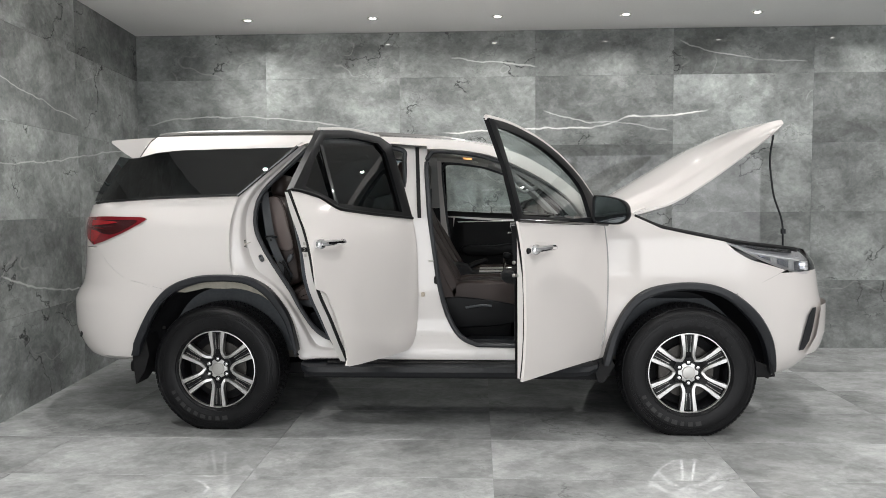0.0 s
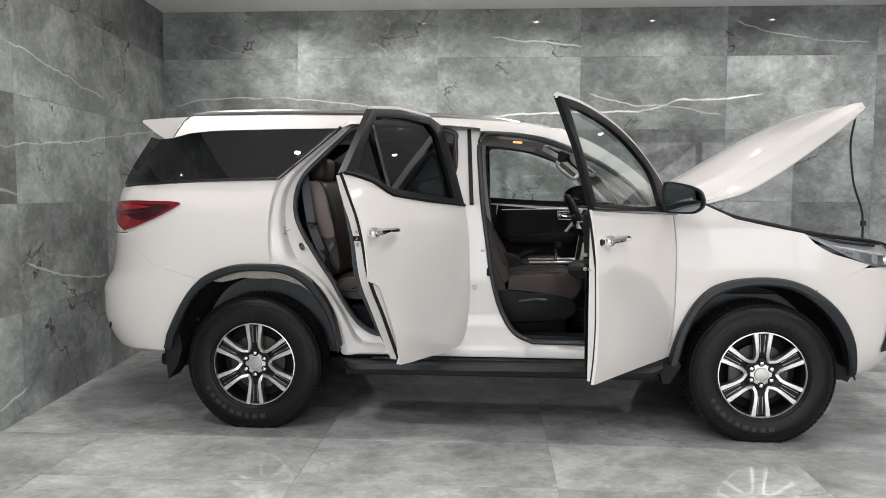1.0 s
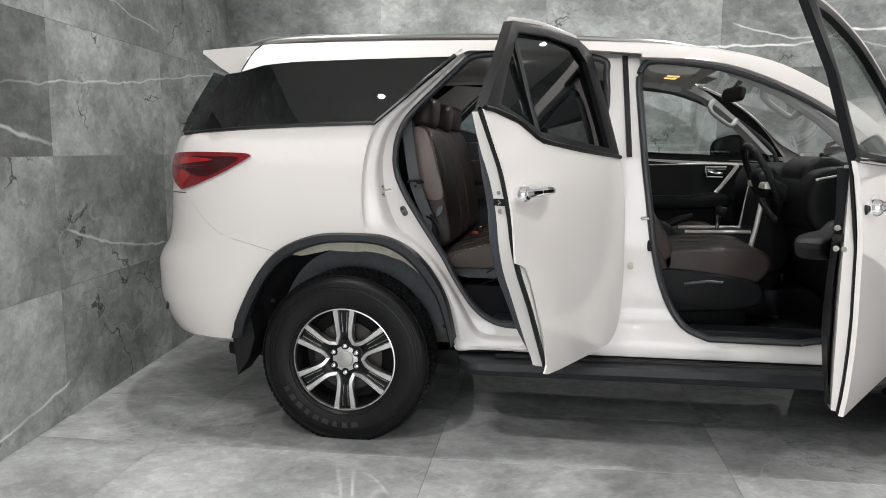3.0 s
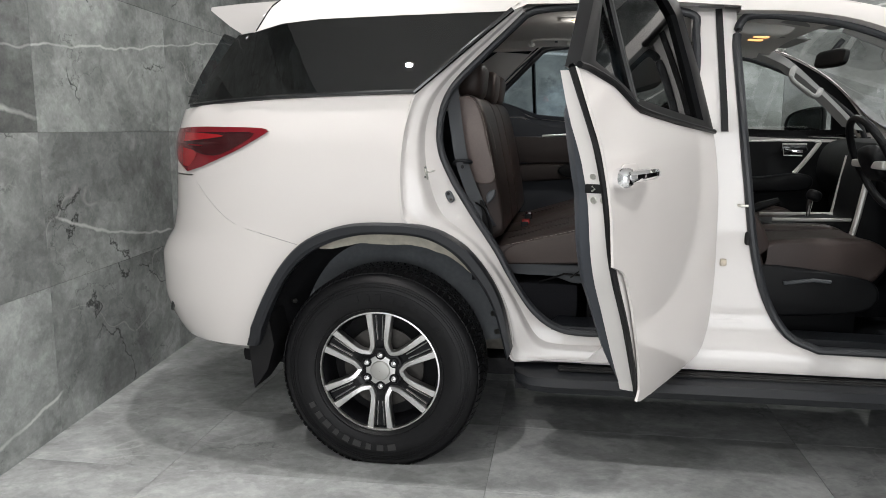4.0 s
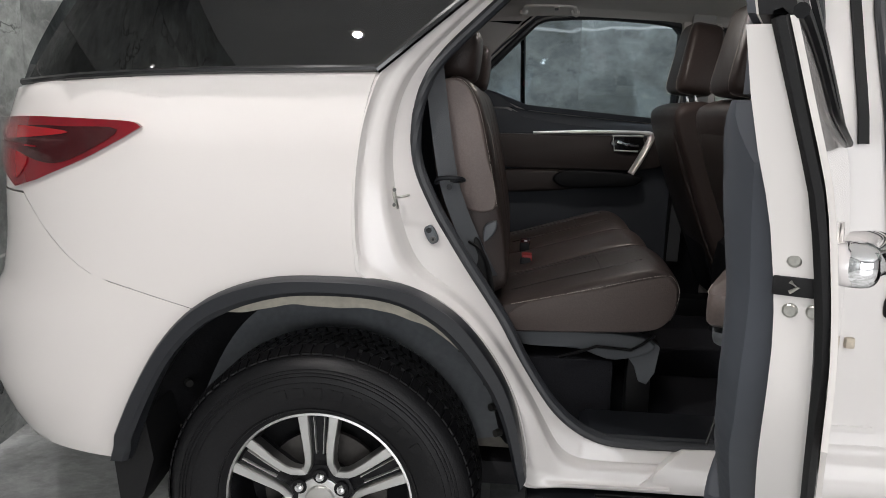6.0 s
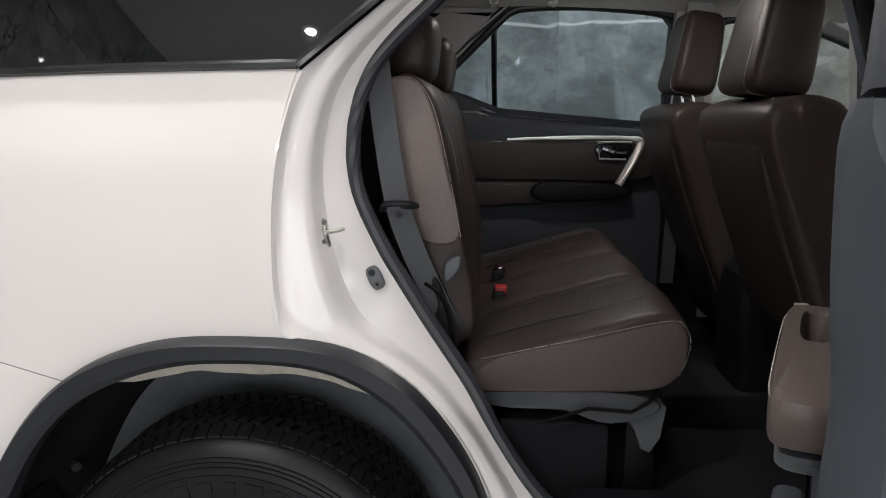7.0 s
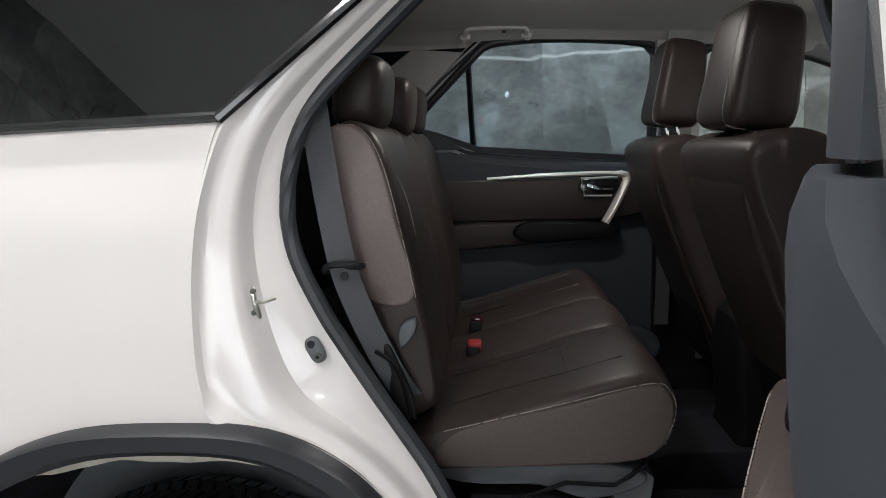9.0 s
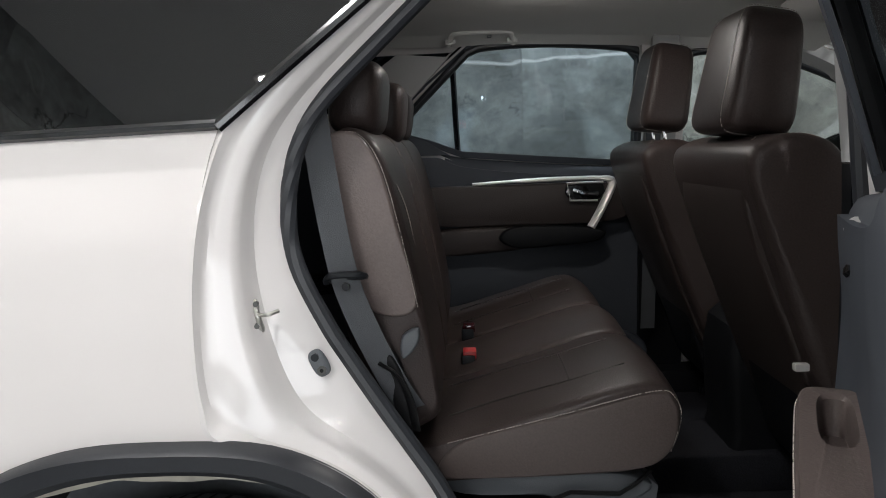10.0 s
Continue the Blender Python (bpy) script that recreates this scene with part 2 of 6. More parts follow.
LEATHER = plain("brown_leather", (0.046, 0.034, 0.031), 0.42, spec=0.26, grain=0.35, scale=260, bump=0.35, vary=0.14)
# Bench back side: over three times as pale as the seat leather.
LEATHERL = plain("paler_leather_side", (0.165, 0.130, 0.119), 0.48, grain=0.25, scale=260, bump=0.3, vary=0.10)
# Bench cushion side and door armrest: about twice as pale as the seat leather.
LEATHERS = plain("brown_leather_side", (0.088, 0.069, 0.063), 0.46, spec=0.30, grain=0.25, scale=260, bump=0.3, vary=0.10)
SEAM = plain("leather_seam_shadow", (0.020, 0.015, 0.013), 0.6, vary=0.1)
STITCH = plain("pale_stitching", (0.36, 0.32, 0.29), 0.7, vary=0.1)
DOORL = plain("dark_brown_door_leather", (0.047, 0.038, 0.036), 0.45, spec=0.25, grain=0.35, scale=260, bump=0.35, vary=0.14)
TRIM = plain("charcoal_trim", (0.050, 0.056, 0.067), 0.55, spec=0.28, grain=0.12, scale=900, bump=0.06, vary=0.12)
TRIMB = plain("black_cabin_plastic", (0.006, 0.0065, 0.0075), 0.5, spec=0.18, grain=0.12, scale=900, bump=0.06, vary=0.12)
LINING2 = plain("grey_pillar_plastic", (0.36, 0.36, 0.355), 0.6, grain=0.15, scale=600, bump=0.08, vary=0.06)
TRIMG = plain("grey_plastic_trim", (0.10, 0.108, 0.118), 0.5, grain=0.2, scale=350, bump=0.2, vary=0.1)
CARPET = plain("black_carpet", (0.022, 0.0225, 0.026), 0.95, spec=0.05, grain=0.6, scale=320, bump=0.8, vary=0.3)
BELT = plain("seat_belt_webbing", (0.075, 0.08, 0.088), 0.7, grain=0.4, scale=700, bump=0.3, vary=0.1)
LINING = plain("grey_headlining", (0.80, 0.79, 0.76), 0.9, grain=0.25, scale=500, bump=0.3, vary=0.05)
REDH = plain("bright_red_lens", (0.30, 0.008, 0.013), 0.08, coat=0.7, vary=0.15, dirt=30)
RED = plain("red_lens", (0.17, 0.005, 0.011), 0.05, coat=0.8, spec=0.3, vary=0.25, dirt=14)
REDD = plain("dark_red_lens", (0.038, 0.002, 0.004), 0.08, coat=0.7, spec=0.3, vary=0.3, dirt=20)
REDB = plain("red_button", (0.55, 0.03, 0.03), 0.4, vary=0.05)
TINT = pane("privacy_glass", (0.066, 0.076, 0.096), mirror=0.095)
TINTD = pane("rear_door_privacy_glass", (0.20, 0.215, 0.225))
TINTF = pane("far_door_privacy_glass", (0.76, 0.83, 0.87), mirror=0.045)
CLEAR = pane("clear_glass", (0.92, 0.955, 0.945))
LENS = pane("lamp_lens", (0.92, 0.93, 0.95))
MIRROR = plain("mirror_glass", (0.13, 0.145, 0.15), 0.03, metal=1.0, vary=0.01)
WALLTILE = marble("wall_marble", (0.214, 0.225, 0.219), (0.62, 0.62, 0.60), 0.022, long_vein=True, contrast=1.35, blocks=0.28, cracks=1.1)
FLOORTILE = marble("floor_marble", (0.345, 0.352, 0.349), (0.66, 0.66, 0.64), 0.008, contrast=1.05, aniso=(0.8, 0.95, 1.0), blocks=0.08, cracks=0.45, spec=0.9)
GROUT = plain("grey_grout", (0.27, 0.275, 0.27), 0.8, grain=0.3, scale=90)
CEIL = plain("white_ceiling_paint", (0.80, 0.80, 0.79), 0.75, vary=0.02, grain=0.05, scale=80)
WALLP = plain("plain_showroom_wall", (0.30, 0.30, 0.30), 0.6, vary=0.05)
LAMPW = glow("downlight_glow", (1.0, 0.96, 0.88), 40.0)
MAPGLOW = glow("warm_map_lamp_glow", (1.0, 0.42, 0.12), 2.0)
CAPM = plain("brushed_cap_silver", (0.52, 0.51, 0.49), 0.34, metal=0.9, vary=0.08, scale=200)
RUST = plain("dried_grease_stain", (0.56, 0.49, 0.40), 0.6, vary=0.3, grain=0.4, scale=60, dirt=30)


# ---- mesh helpers ----
def finish(name, bm, material, parent=None, label="", smooth=35):
    bmesh.ops.recalc_face_normals(bm, faces=bm.faces)
    me = bpy.data.meshes.new(name)
    bm.to_mesh(me)
    bm.free()
    me.materials.append(material)
    if smooth:
        me.polygons.foreach_set("use_smooth", [True] * len(me.polygons))
        me.set_sharp_from_angle(angle=radians(smooth))
    ob = new(name, me)
    ob.parent = parent
    if label:
        ob["label"] = label
    return ob


def part(name, bm, material, parent, label="", smooth=35):
    return finish(name, bm, material, parent, label, smooth)


def group_part(name, parent, at=(0, 0, 0)):
    ob = new(name)
    ob.parent = parent
    return ob


def cr(pts, n=6, closed=False):
    """A smooth line through the points."""
    pts = [np.array(p, float) for p in pts]
    m, out = len(pts), []
    for i in range(m if closed else m - 1):
        p1, p2 = pts[i], pts[(i + 1) % m]
        p0 = pts[i - 1] if closed or i else p1 * 2 - p2
        p3 = pts[(i + 2) % m] if closed or i + 2 < m else p2 * 2 - p1
        for k in range(n):
            u = k / n
            out.append(0.5 * (2 * p1 + (p2 - p0) * u + (2 * p0 - 5 * p1 + 4 * p2 - p3) * u * u + (3 * p1 - p0 - 3 * p2 + p3) * u ** 3))
    if not closed:
        out.append(pts[-1])
    return [tuple(p) for p in out]


def table(rows):
    """A smooth function through the rows of (argument, value)."""
    xs, ys = [r[0] for r in rows], [r[1] for r in rows]
    slopes = []
    for i in range(len(xs)):
        a, b = max(i - 1, 0), min(i + 1, len(xs) - 1)
        d1 = (ys[i] - ys[a]) / (xs[i] - xs[a]) if i > a else None
        d2 = (ys[b] - ys[i]) / (xs[b] - xs[i]) if b > i else None
        if d1 is None or d2 is None:
            slopes.append(d1 if d2 is None else d2)
        else:
            slopes.append(0.0 if d1 * d2 <= 0 else 2 * d1 * d2 / (d1 + d2))

    def value(v):
        if v <= xs[0]:
            return ys[0]
        if v >= xs[-1]:
            return ys[-1]
        i = next(k for k in range(len(xs) - 1) if v <= xs[k + 1])
        h = xs[i + 1] - xs[i]
        u = (v - xs[i]) / h
        return ((1 + 2 * u) * (1 - u) ** 2 * ys[i] + u * (1 - u) ** 2 * h * slopes[i]
                + u * u * (3 - 2 * u) * ys[i + 1] + u * u * (u - 1) * h * slopes[i + 1])
    return value


def loft(rows, closed=False, cap=False, bm=None):
    """Quads between lines of points of equal length."""
    bm = bm or bmesh.new()
    vs = [[bm.verts.new(p) for p in row] for row in rows]
    n = len(rows[0])
    for a, b in zip(vs, vs[1:]):
        for i in range(n if closed else n - 1):
            bm.faces.new((a[i], a[(i + 1) % n], b[(i + 1) % n], b[i]))
    if cap:
        bm.faces.new(vs[0])
        bm.faces.new(vs[-1])
    return bm


def thicken(bm, offset):
    """Gives the open sheet a thickness along a fixed way."""
    ret = bmesh.ops.extrude_face_region(bm, geom=bm.faces[:])
    for v in ret["geom"]:
        if isinstance(v, bmesh.types.BMVert):
            v.co += Vector(offset)
    return bm


def sheet(outline, yf, thick=0.012, step=0.06, side=-1):
    """A panel: the outline in x and z, laid on the surface y = yf(x, z), with a thickness inwards."""
    bm = bmesh.new()
    bm.faces.new([bm.verts.new((p[0], 0, p[1])) for p in outline])
    for axis in (0, 2):
        vals = [p[0 if axis == 0 else 1] for p in outline]
        lo, hi = min(vals), max(vals)
        k = max(1, int(round((hi - lo) / step)))
        for i in range(1, k):
            co, no = [0, 0, 0], [0, 0, 0]
            co[axis], no[axis] = lo + (hi - lo) * i / k, 1
            bmesh.ops.bisect_plane(bm, geom=bm.verts[:] + bm.edges[:] + bm.faces[:], plane_co=co, plane_no=no)
    bmesh.ops.triangulate(bm, faces=[f for f in bm.faces if len(f.verts) > 4])
    for v in bm.verts:
        v.co.y = yf(v.co.x, v.co.z)
    if thick:
        thicken(bm, (0, thick, 0))
    if side > 0:
        flip(bm)
    return bm


def moulded(outline, y_out, y_in, step=0.06):
    """A moulded card: the outline in x and z between an outer and an inner surface."""
    bm = sheet(outline, y_out, 0, step)
    ret = bmesh.ops.extrude_face_region(bm, geom=bm.faces[:])
    for v in ret["geom"]:
        if isinstance(v, bmesh.types.BMVert):
            v.co.y = y_in(v.co.x, v.co.z)
    return bm


def flip(bm):
    for v in bm.verts:
        v.co.y = -v.co.y
    bmesh.ops.reverse_faces(bm, faces=bm.faces)
    return bm


def turn(bm, m):
    bmesh.ops.transform(bm, matrix=m, verts=bm.verts)
    return bm


def ring(outer, inner, yf, thick, n=4, proud=0.0):
    """A frame between two closed outlines with matching points."""
    a, b = cr(outer, n, True), cr(inner, n, True)
    mid = [((p[0] + q[0]) / 2, (p[1] + q[1]) / 2) for p, q in zip(a, b)]
    rows = [[(p[0], yf(*p) + dy, p[1]) for p in line] for line, dy in ((a, 0), (mid, -proud), (b, 0))]
    rows = [r + [r[0]] for r in rows]
    bm = loft(rows)
    bmesh.ops.remove_doubles(bm, verts=bm.verts, dist=1e-5)
    return thicken(bm, (0, thick, 0))


def tube(pts, r, n=8, cap=True, flat=1.0, bm=None):
    """A round bar along the points."""
    bm = bm or bmesh.new()
    pts = [Vector(p) for p in pts]
    rows, up = [], Vector((0.13, 0.31, 0.94))
    for i, p in enumerate(pts):
        d = (pts[min(i + 1, len(pts) - 1)] - pts[max(i - 1, 0)]).normalized()
        a = d.cross(up)
        if a.length < 0.05:
            a = d.cross(Vector((1, 0, 0)))
        a.normalize()
        b = d.cross(a)
        rr = r[i] if isinstance(r, (list, tuple)) else r
        rows.append([tuple(p + (a * math.cos(2 * math.pi * k / n) + b * math.sin(2 * math.pi * k / n) * flat) * rr) for k in range(n)])
    return loft(rows, closed=True, cap=cap, bm=bm)


def ribbon(pts, across, width, thick=0.002):
    """A flat strap along the points."""
    pts, ac = [Vector(p) for p in pts], Vector(across).normalized()
    bm = loft([[tuple(p - ac * width / 2), tuple(p + ac * width / 2)] for p in pts])
    d = (pts[-1] - pts[0]).cross(ac).normalized() * thick
    return thicken(bm, d)


def lathe(profile, centre, n=64):
    """Turns (radius, y) round the axle line through the centre."""
    cx, cz = centre
    rows = [[(cx + r * math.cos(2 * math.pi * k / n), y, cz + r * math.sin(2 * math.pi * k / n)) for k in range(n)] for r, y in profile]
    return loft(rows, closed=True)


def box(x0, x1, y0, y1, z0, z1, bevel=0.0, seg=2, bm=None):
    own = bmesh.new()
    bmesh.ops.create_cube(own, size=1)
    for v in own.verts:
        v.co = Vector(((x0 + x1) / 2 + v.co.x * (x1 - x0), (y0 + y1) / 2 + v.co.y * (y1 - y0), (z0 + z1) / 2 + v.co.z * (z1 - z0)))
    if bevel:
        bmesh.ops.bevel(own, geom=own.edges[:], offset=bevel, segments=seg, affect="EDGES", profile=0.6)
    if bm is None:
        return own
    me = bpy.data.meshes.new("tmp")
    own.to_mesh(me)
    own.free()
    bm.from_mesh(me)
    bpy.data.meshes.remove(me)
    return bm


def side_loft(profile, y0, y1, rnd=0.03, n=5, steps=4, bow=0.0, mid=3):
    """A padded piece: a closed side profile in x and z drawn from y0 to y1, its ends rounded over."""
    prof = cr(profile, n, True)
    cx, cz = sum(p[0] for p in prof) / len(prof), sum(p[1] for p in prof) / len(prof)
    rows = []
    stations = [(y0 + rnd * (1 - math.cos(math.pi / 2 * k / steps)), rnd * (1 - math.sin(math.pi / 2 * k / steps))) for k in range(steps + 1)]
    stations += [(y0 + rnd + (y1 - y0 - 2 * rnd) * k / (mid + 1), 0.0) for k in range(1, mid + 1)]
    stations += [(y1 - rnd * (1 - math.cos(math.pi / 2 * k / steps)), rnd * (1 - math.sin(math.pi / 2 * k / steps))) for k in range(steps, -1, -1)]
    for y, inset in stations:
        row = []
        w = 1 - ((y - (y0 + y1) / 2) / ((y1 - y0) / 2)) ** 2
        for x, z in prof:
            d = math.hypot(x - cx, z - cz)
            k = max(0.0, (d - inset) / d) if d else 1
            row.append((cx + (x - cx) * k, y, cz + (z - cz) * k + bow * w))
        rows.append(row)
    return loft(rows, closed=True, cap=True)


def pillow(size, m, e=0.45, nu=20, nv=12):
    """A rounded block: a superellipsoid of that size under the matrix m."""
    def pw(v, p):
        return math.copysign(abs(v) ** p, v)
    rows = []
    for j in range(1, nv):
        b = -math.pi / 2 + math.pi * j / nv
        rows.append([tuple(m @ Vector((size[0] / 2 * pw(math.cos(b), e) * pw(math.cos(2 * math.pi * i / nu), e),
                                       size[1] / 2 * pw(math.cos(b), e) * pw(math.sin(2 * math.pi * i / nu), e),
                                       size[2] / 2 * pw(math.sin(b), e)))) for i in range(nu)])
    return loft(rows, closed=True, cap=True)


def thing(name, label, category, at=(0, 0, 0), group="", kind=""):
    return tagged(new(name), label, category, group, kind)

# ---- the showroom ----
# u runs along the back wall from the corner, v points through the back wall; the side wall meets it a little out of square.
ROOM = pose(-1.68, 1.744, 0, 0, 0, 1.0)
SIDE = pose(-1.68, 1.744, 0, 0, 0, 6.3)
HIGH, LONG, DEEP = 2.905, 9.6, 10.2


def in_room(bm):
    return turn(bm, ROOM)


def slab(name, u0, u1, v0, v1, z0, z1, material, label, category, at=ROOM):
    ob = finish(name, turn(box(u0, u1, v0, v1, z0, z1), at), material, smooth=0)
    return tagged(ob, label, category, kind="structure")


floor = slab("floor", -0.3, LONG + 0.3, -DEEP - 0.3, 0.3, -0.14, -0.006, GROUT, "polished grey marble-look tiled showroom floor", "floor")
wall_back = slab("wall_back", -0.3, LONG + 0.3, 0.012, 0.3, -0.006, HIGH + 0.2, GROUT, "grey marble-look tiled wall behind the car", "wall")
wall_side = slab("wall_side", -0.3, -0.012, -DEEP - 0.3, 0.012, -0.006, HIGH + 0.2, GROUT, "grey marble-look tiled side wall beside the car's tail", "wall", SIDE)
wall_end = slab("wall_end", LONG, LONG + 0.3, -DEEP - 0.3, 0.012, -0.006, HIGH + 0.2, WALLP, "plain pale painted end wall", "wall")
ceiling = slab("ceiling", -0.012, LONG, -DEEP, 0.012, HIGH, HIGH + 0.2, CEIL, "white painted plasterboard ceiling with downlights", "ceiling")

# The open front of the showroom, with its tall shop windows.
front = new("wall_front")
tagged(front, "shopfront wall with tall clear windows", "wall", kind="structure")
BAYS = [(1.12, 3.20), (3.24, 5.32), (5.36, 7.44), (7.48, 9.52)]
bm = bmesh.new()
edges = [-0.012] + [e for bay in BAYS for e in bay] + [LONG]
for a, b in zip(edges[0::2], edges[1::2]):
    box(a, b, -DEEP - 0.25, -DEEP, -0.006, HIGH + 0.2, bm=bm)
for a, b in BAYS:
    box(a, b, -DEEP - 0.25, -DEEP, 2.45, HIGH + 0.2, bm=bm)
    box(a, b, -DEEP - 0.25, -DEEP, -0.006, 0.15, bm=bm)
part("pier", in_room(bm), WALLP, front, smooth=0)
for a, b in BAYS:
    bm = bmesh.new()
    for x0, x1, z0, z1 in ((a, a + 0.05, 0.15, 2.45), (b - 0.05, b, 0.15, 2.45), (a + 0.05, b - 0.05, 0.15, 0.2), (a + 0.05, b - 0.05, 2.4, 2.45),
                           ((a + b) / 2 - 0.025, (a + b) / 2 + 0.025, 0.2, 2.4)):
        box(x0, x1, -DEEP - 0.15, -DEEP - 0.09, z0, z1, bm=bm)
    part("window_frame", in_room(bm), ALLOYD, front, smooth=0)
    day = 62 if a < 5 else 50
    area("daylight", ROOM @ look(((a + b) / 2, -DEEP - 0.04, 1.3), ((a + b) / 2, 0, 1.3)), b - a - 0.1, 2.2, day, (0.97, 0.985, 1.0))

# Tiles, twice as wide as high, each its own slab with a fine bevelled edge.
tile_meshes = {}


def tile_mesh(w, h, material):
    key = (round(w, 3), round(h, 3), material.name)
    if key not in tile_meshes:
        b = box(-w / 2 + 0.0007, w / 2 - 0.0007, -0.008, 0.0, -h / 2 + 0.0007, h / 2 - 0.0007)
        bmesh.ops.bevel(b, geom=[e for e in b.edges if e.verts[0].co.y < -0.007 and e.verts[1].co.y < -0.007], offset=0.0006, segments=1, affect="EDGES")
        me = bpy.data.meshes.new("tile")
        b.to_mesh(me)
        b.free()
        me.materials.append(material)
        tile_meshes[key] = me
    return tile_meshes[key]


def tile(m, w, h, material, parent, at=ROOM):
    ob = new("tile", tile_mesh(w, h, material))
    ob.parent = parent
    ob.matrix_world = at @ m
    return ob


def cuts(first, step, end):
    out, v = [0.0], first
    while v < end - 0.02:
        out.append(v)
        v += step
    return out + [end]


LEVELS = [0, 0.622, 1.245, 1.867, 2.49, HIGH]
US = cuts(1.222, 1.243, LONG)
VS = cuts(1.335, 1.243, DEEP)
for z0, z1 in zip(LEVELS, LEVELS[1:]):
    for a, b in zip(US, US[1:]):
        tile(pose((a + b) / 2, 0.004, (z0 + z1) / 2), b - a, z1 - z0, WALLTILE, wall_back)
    for a, b in zip(VS, VS[1:]):
        tile(pose(-0.004, -(a + b) / 2, (z0 + z1) / 2, 0, 0, 90), b - a, z1 - z0, WALLTILE, wall_side, SIDE)
FU, FV = cuts(0.85, 1.2, LONG), cuts(0.42, 0.6, DEEP)
for a, b in zip(FU, FU[1:]):
    for c, d in zip(FV, FV[1:]):
        tile(pose((a + b) / 2, -(c + d) / 2, -0.008, -90, 0, 0), b - a, d - c, FLOORTILE, floor)

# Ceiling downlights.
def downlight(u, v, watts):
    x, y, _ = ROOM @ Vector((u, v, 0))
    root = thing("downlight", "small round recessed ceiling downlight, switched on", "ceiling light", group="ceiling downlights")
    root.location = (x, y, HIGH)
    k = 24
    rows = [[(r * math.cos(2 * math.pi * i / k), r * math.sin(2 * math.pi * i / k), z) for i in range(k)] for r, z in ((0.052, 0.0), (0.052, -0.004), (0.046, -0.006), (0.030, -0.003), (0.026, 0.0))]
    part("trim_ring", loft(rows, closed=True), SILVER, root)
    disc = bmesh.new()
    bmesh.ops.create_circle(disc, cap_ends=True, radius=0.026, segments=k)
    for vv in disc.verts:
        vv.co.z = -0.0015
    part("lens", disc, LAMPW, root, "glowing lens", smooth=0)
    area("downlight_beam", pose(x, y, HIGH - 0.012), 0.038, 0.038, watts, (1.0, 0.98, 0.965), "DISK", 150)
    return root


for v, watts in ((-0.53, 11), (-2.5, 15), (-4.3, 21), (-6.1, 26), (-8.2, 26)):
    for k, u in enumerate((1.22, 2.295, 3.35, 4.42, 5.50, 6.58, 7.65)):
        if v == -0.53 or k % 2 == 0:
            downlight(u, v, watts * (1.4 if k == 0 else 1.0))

# ---- the car ----
# x runs forward from the rear axle, y is the width from the centre line, z up.
car = thing("car", "white seven-seat sport utility car, doors and bonnet open", "car")
HUB, BASE = 0.362, 2.745
half = table([(0.30, 0.80), (0.45, 0.855), (0.60, 0.876), (0.80, 0.885), (1.0, 0.885), (1.2, 0.868), (1.32, 0.838), (1.5, 0.785), (1.67, 0.728), (1.73, 0.695), (1.765, 0.62)])
tail_x = table([(0.40, -1.00), (0.48, -1.055), (0.60, -1.095), (0.74, -1.095), (0.80, -1.07), (0.86, -1.03), (1.0, -1.005), (1.2, -1.0), (1.36, -0.96), (1.62, -0.80), (1.76, -0.70)])
nose_x = table([(0.30, 3.52), (0.42, 3.66), (0.55, 3.71), (0.70, 3.71), (0.80, 3.69), (0.95, 3.66), (1.05, 3.58), (1.15, 3.40), (1.3, 3.3)])
XR, XF, PR, PF = -0.15, 2.85, 3.4, 2.6


def side_y(x, z):
    """The near flank of the body."""
    h = half(z)
    if x < XR:
        u = min(1.0, (XR - x) / (XR - tail_x(z)))
        return -h * (1 - u ** PR) ** (1 / PR)
    if x > XF:
        u = min(1.0, (x - XF) / (nose_x(z) - XF))
        return -h * (1 - u ** PF) ** (1 / PF)
    return -h


def round_rear(z, x0, x1, n):
    """Points on the flank from x0 round the tail to x1 (None: the centre line)."""
    a, h = XR - tail_x(z), half(z)
    def ang(x):
        return math.asin(min(1.0, max(0.0, (XR - x) / a)) ** (PR / 2))
    t0, t1 = ang(x0), math.pi / 2 if x1 is None else ang(x1)
    return [(XR - a * math.sin(t) ** (2 / PR), -h * max(0.0, math.cos(t)) ** (2 / PR), z) for t in [t0 + (t1 - t0) * k / n for k in range(n + 1)]]


def round_front(z, x0, x1, n):
    a, h = nose_x(z) - XF, half(z)
    def ang(x):
        return math.asin(min(1.0, max(0.0, (x - XF) / a)) ** (PF / 2))
    t0, t1 = ang(x0), math.pi / 2 if x1 is None else ang(x1)
    return [(XF + a * math.sin(t) ** (2 / PF), -h * max(0.0, math.cos(t)) ** (2 / PF), z) for t in [t0 + (t1 - t0) * k / n for k in range(n + 1)]]


def both(name, make, material, label=""):
    """One part on each flank."""
    part(name, make(), material, car, label)
    part(name, flip(make()), material, car, label)


def zs(a, b, step):
    k = max(1, round((b - a) / step))
    return [a + (b - a) * i / k for i in range(k + 1)]


ARCH_OUT = [(-0.524, 0.441), (-0.441, 0.632), (-0.357, 0.771), (-0.260, 0.861), (-0.125, 0.913), (0.026, 0.925), (0.193, 0.914), (0.316, 0.856), (0.397, 0.766), (0.457, 0.653), (0.495, 0.480)]
ARCH_IN = [(-0.476, 0.441), (-0.403, 0.612), (-0.330, 0.735), (-0.239, 0.819), (-0.104, 0.872), (0.026, 0.886), (0.172, 0.876), (0.278, 0.826), (0.366, 0.733), (0.430, 0.620), (0.478, 0.442)]
FARCH_OUT = [(2.255, 0.412), (2.307, 0.601), (2.399, 0.766), (2.523, 0.853), (2.741, 0.883), (2.931, 0.850), (3.097, 0.735), (3.206, 0.573), (3.262, 0.361)]
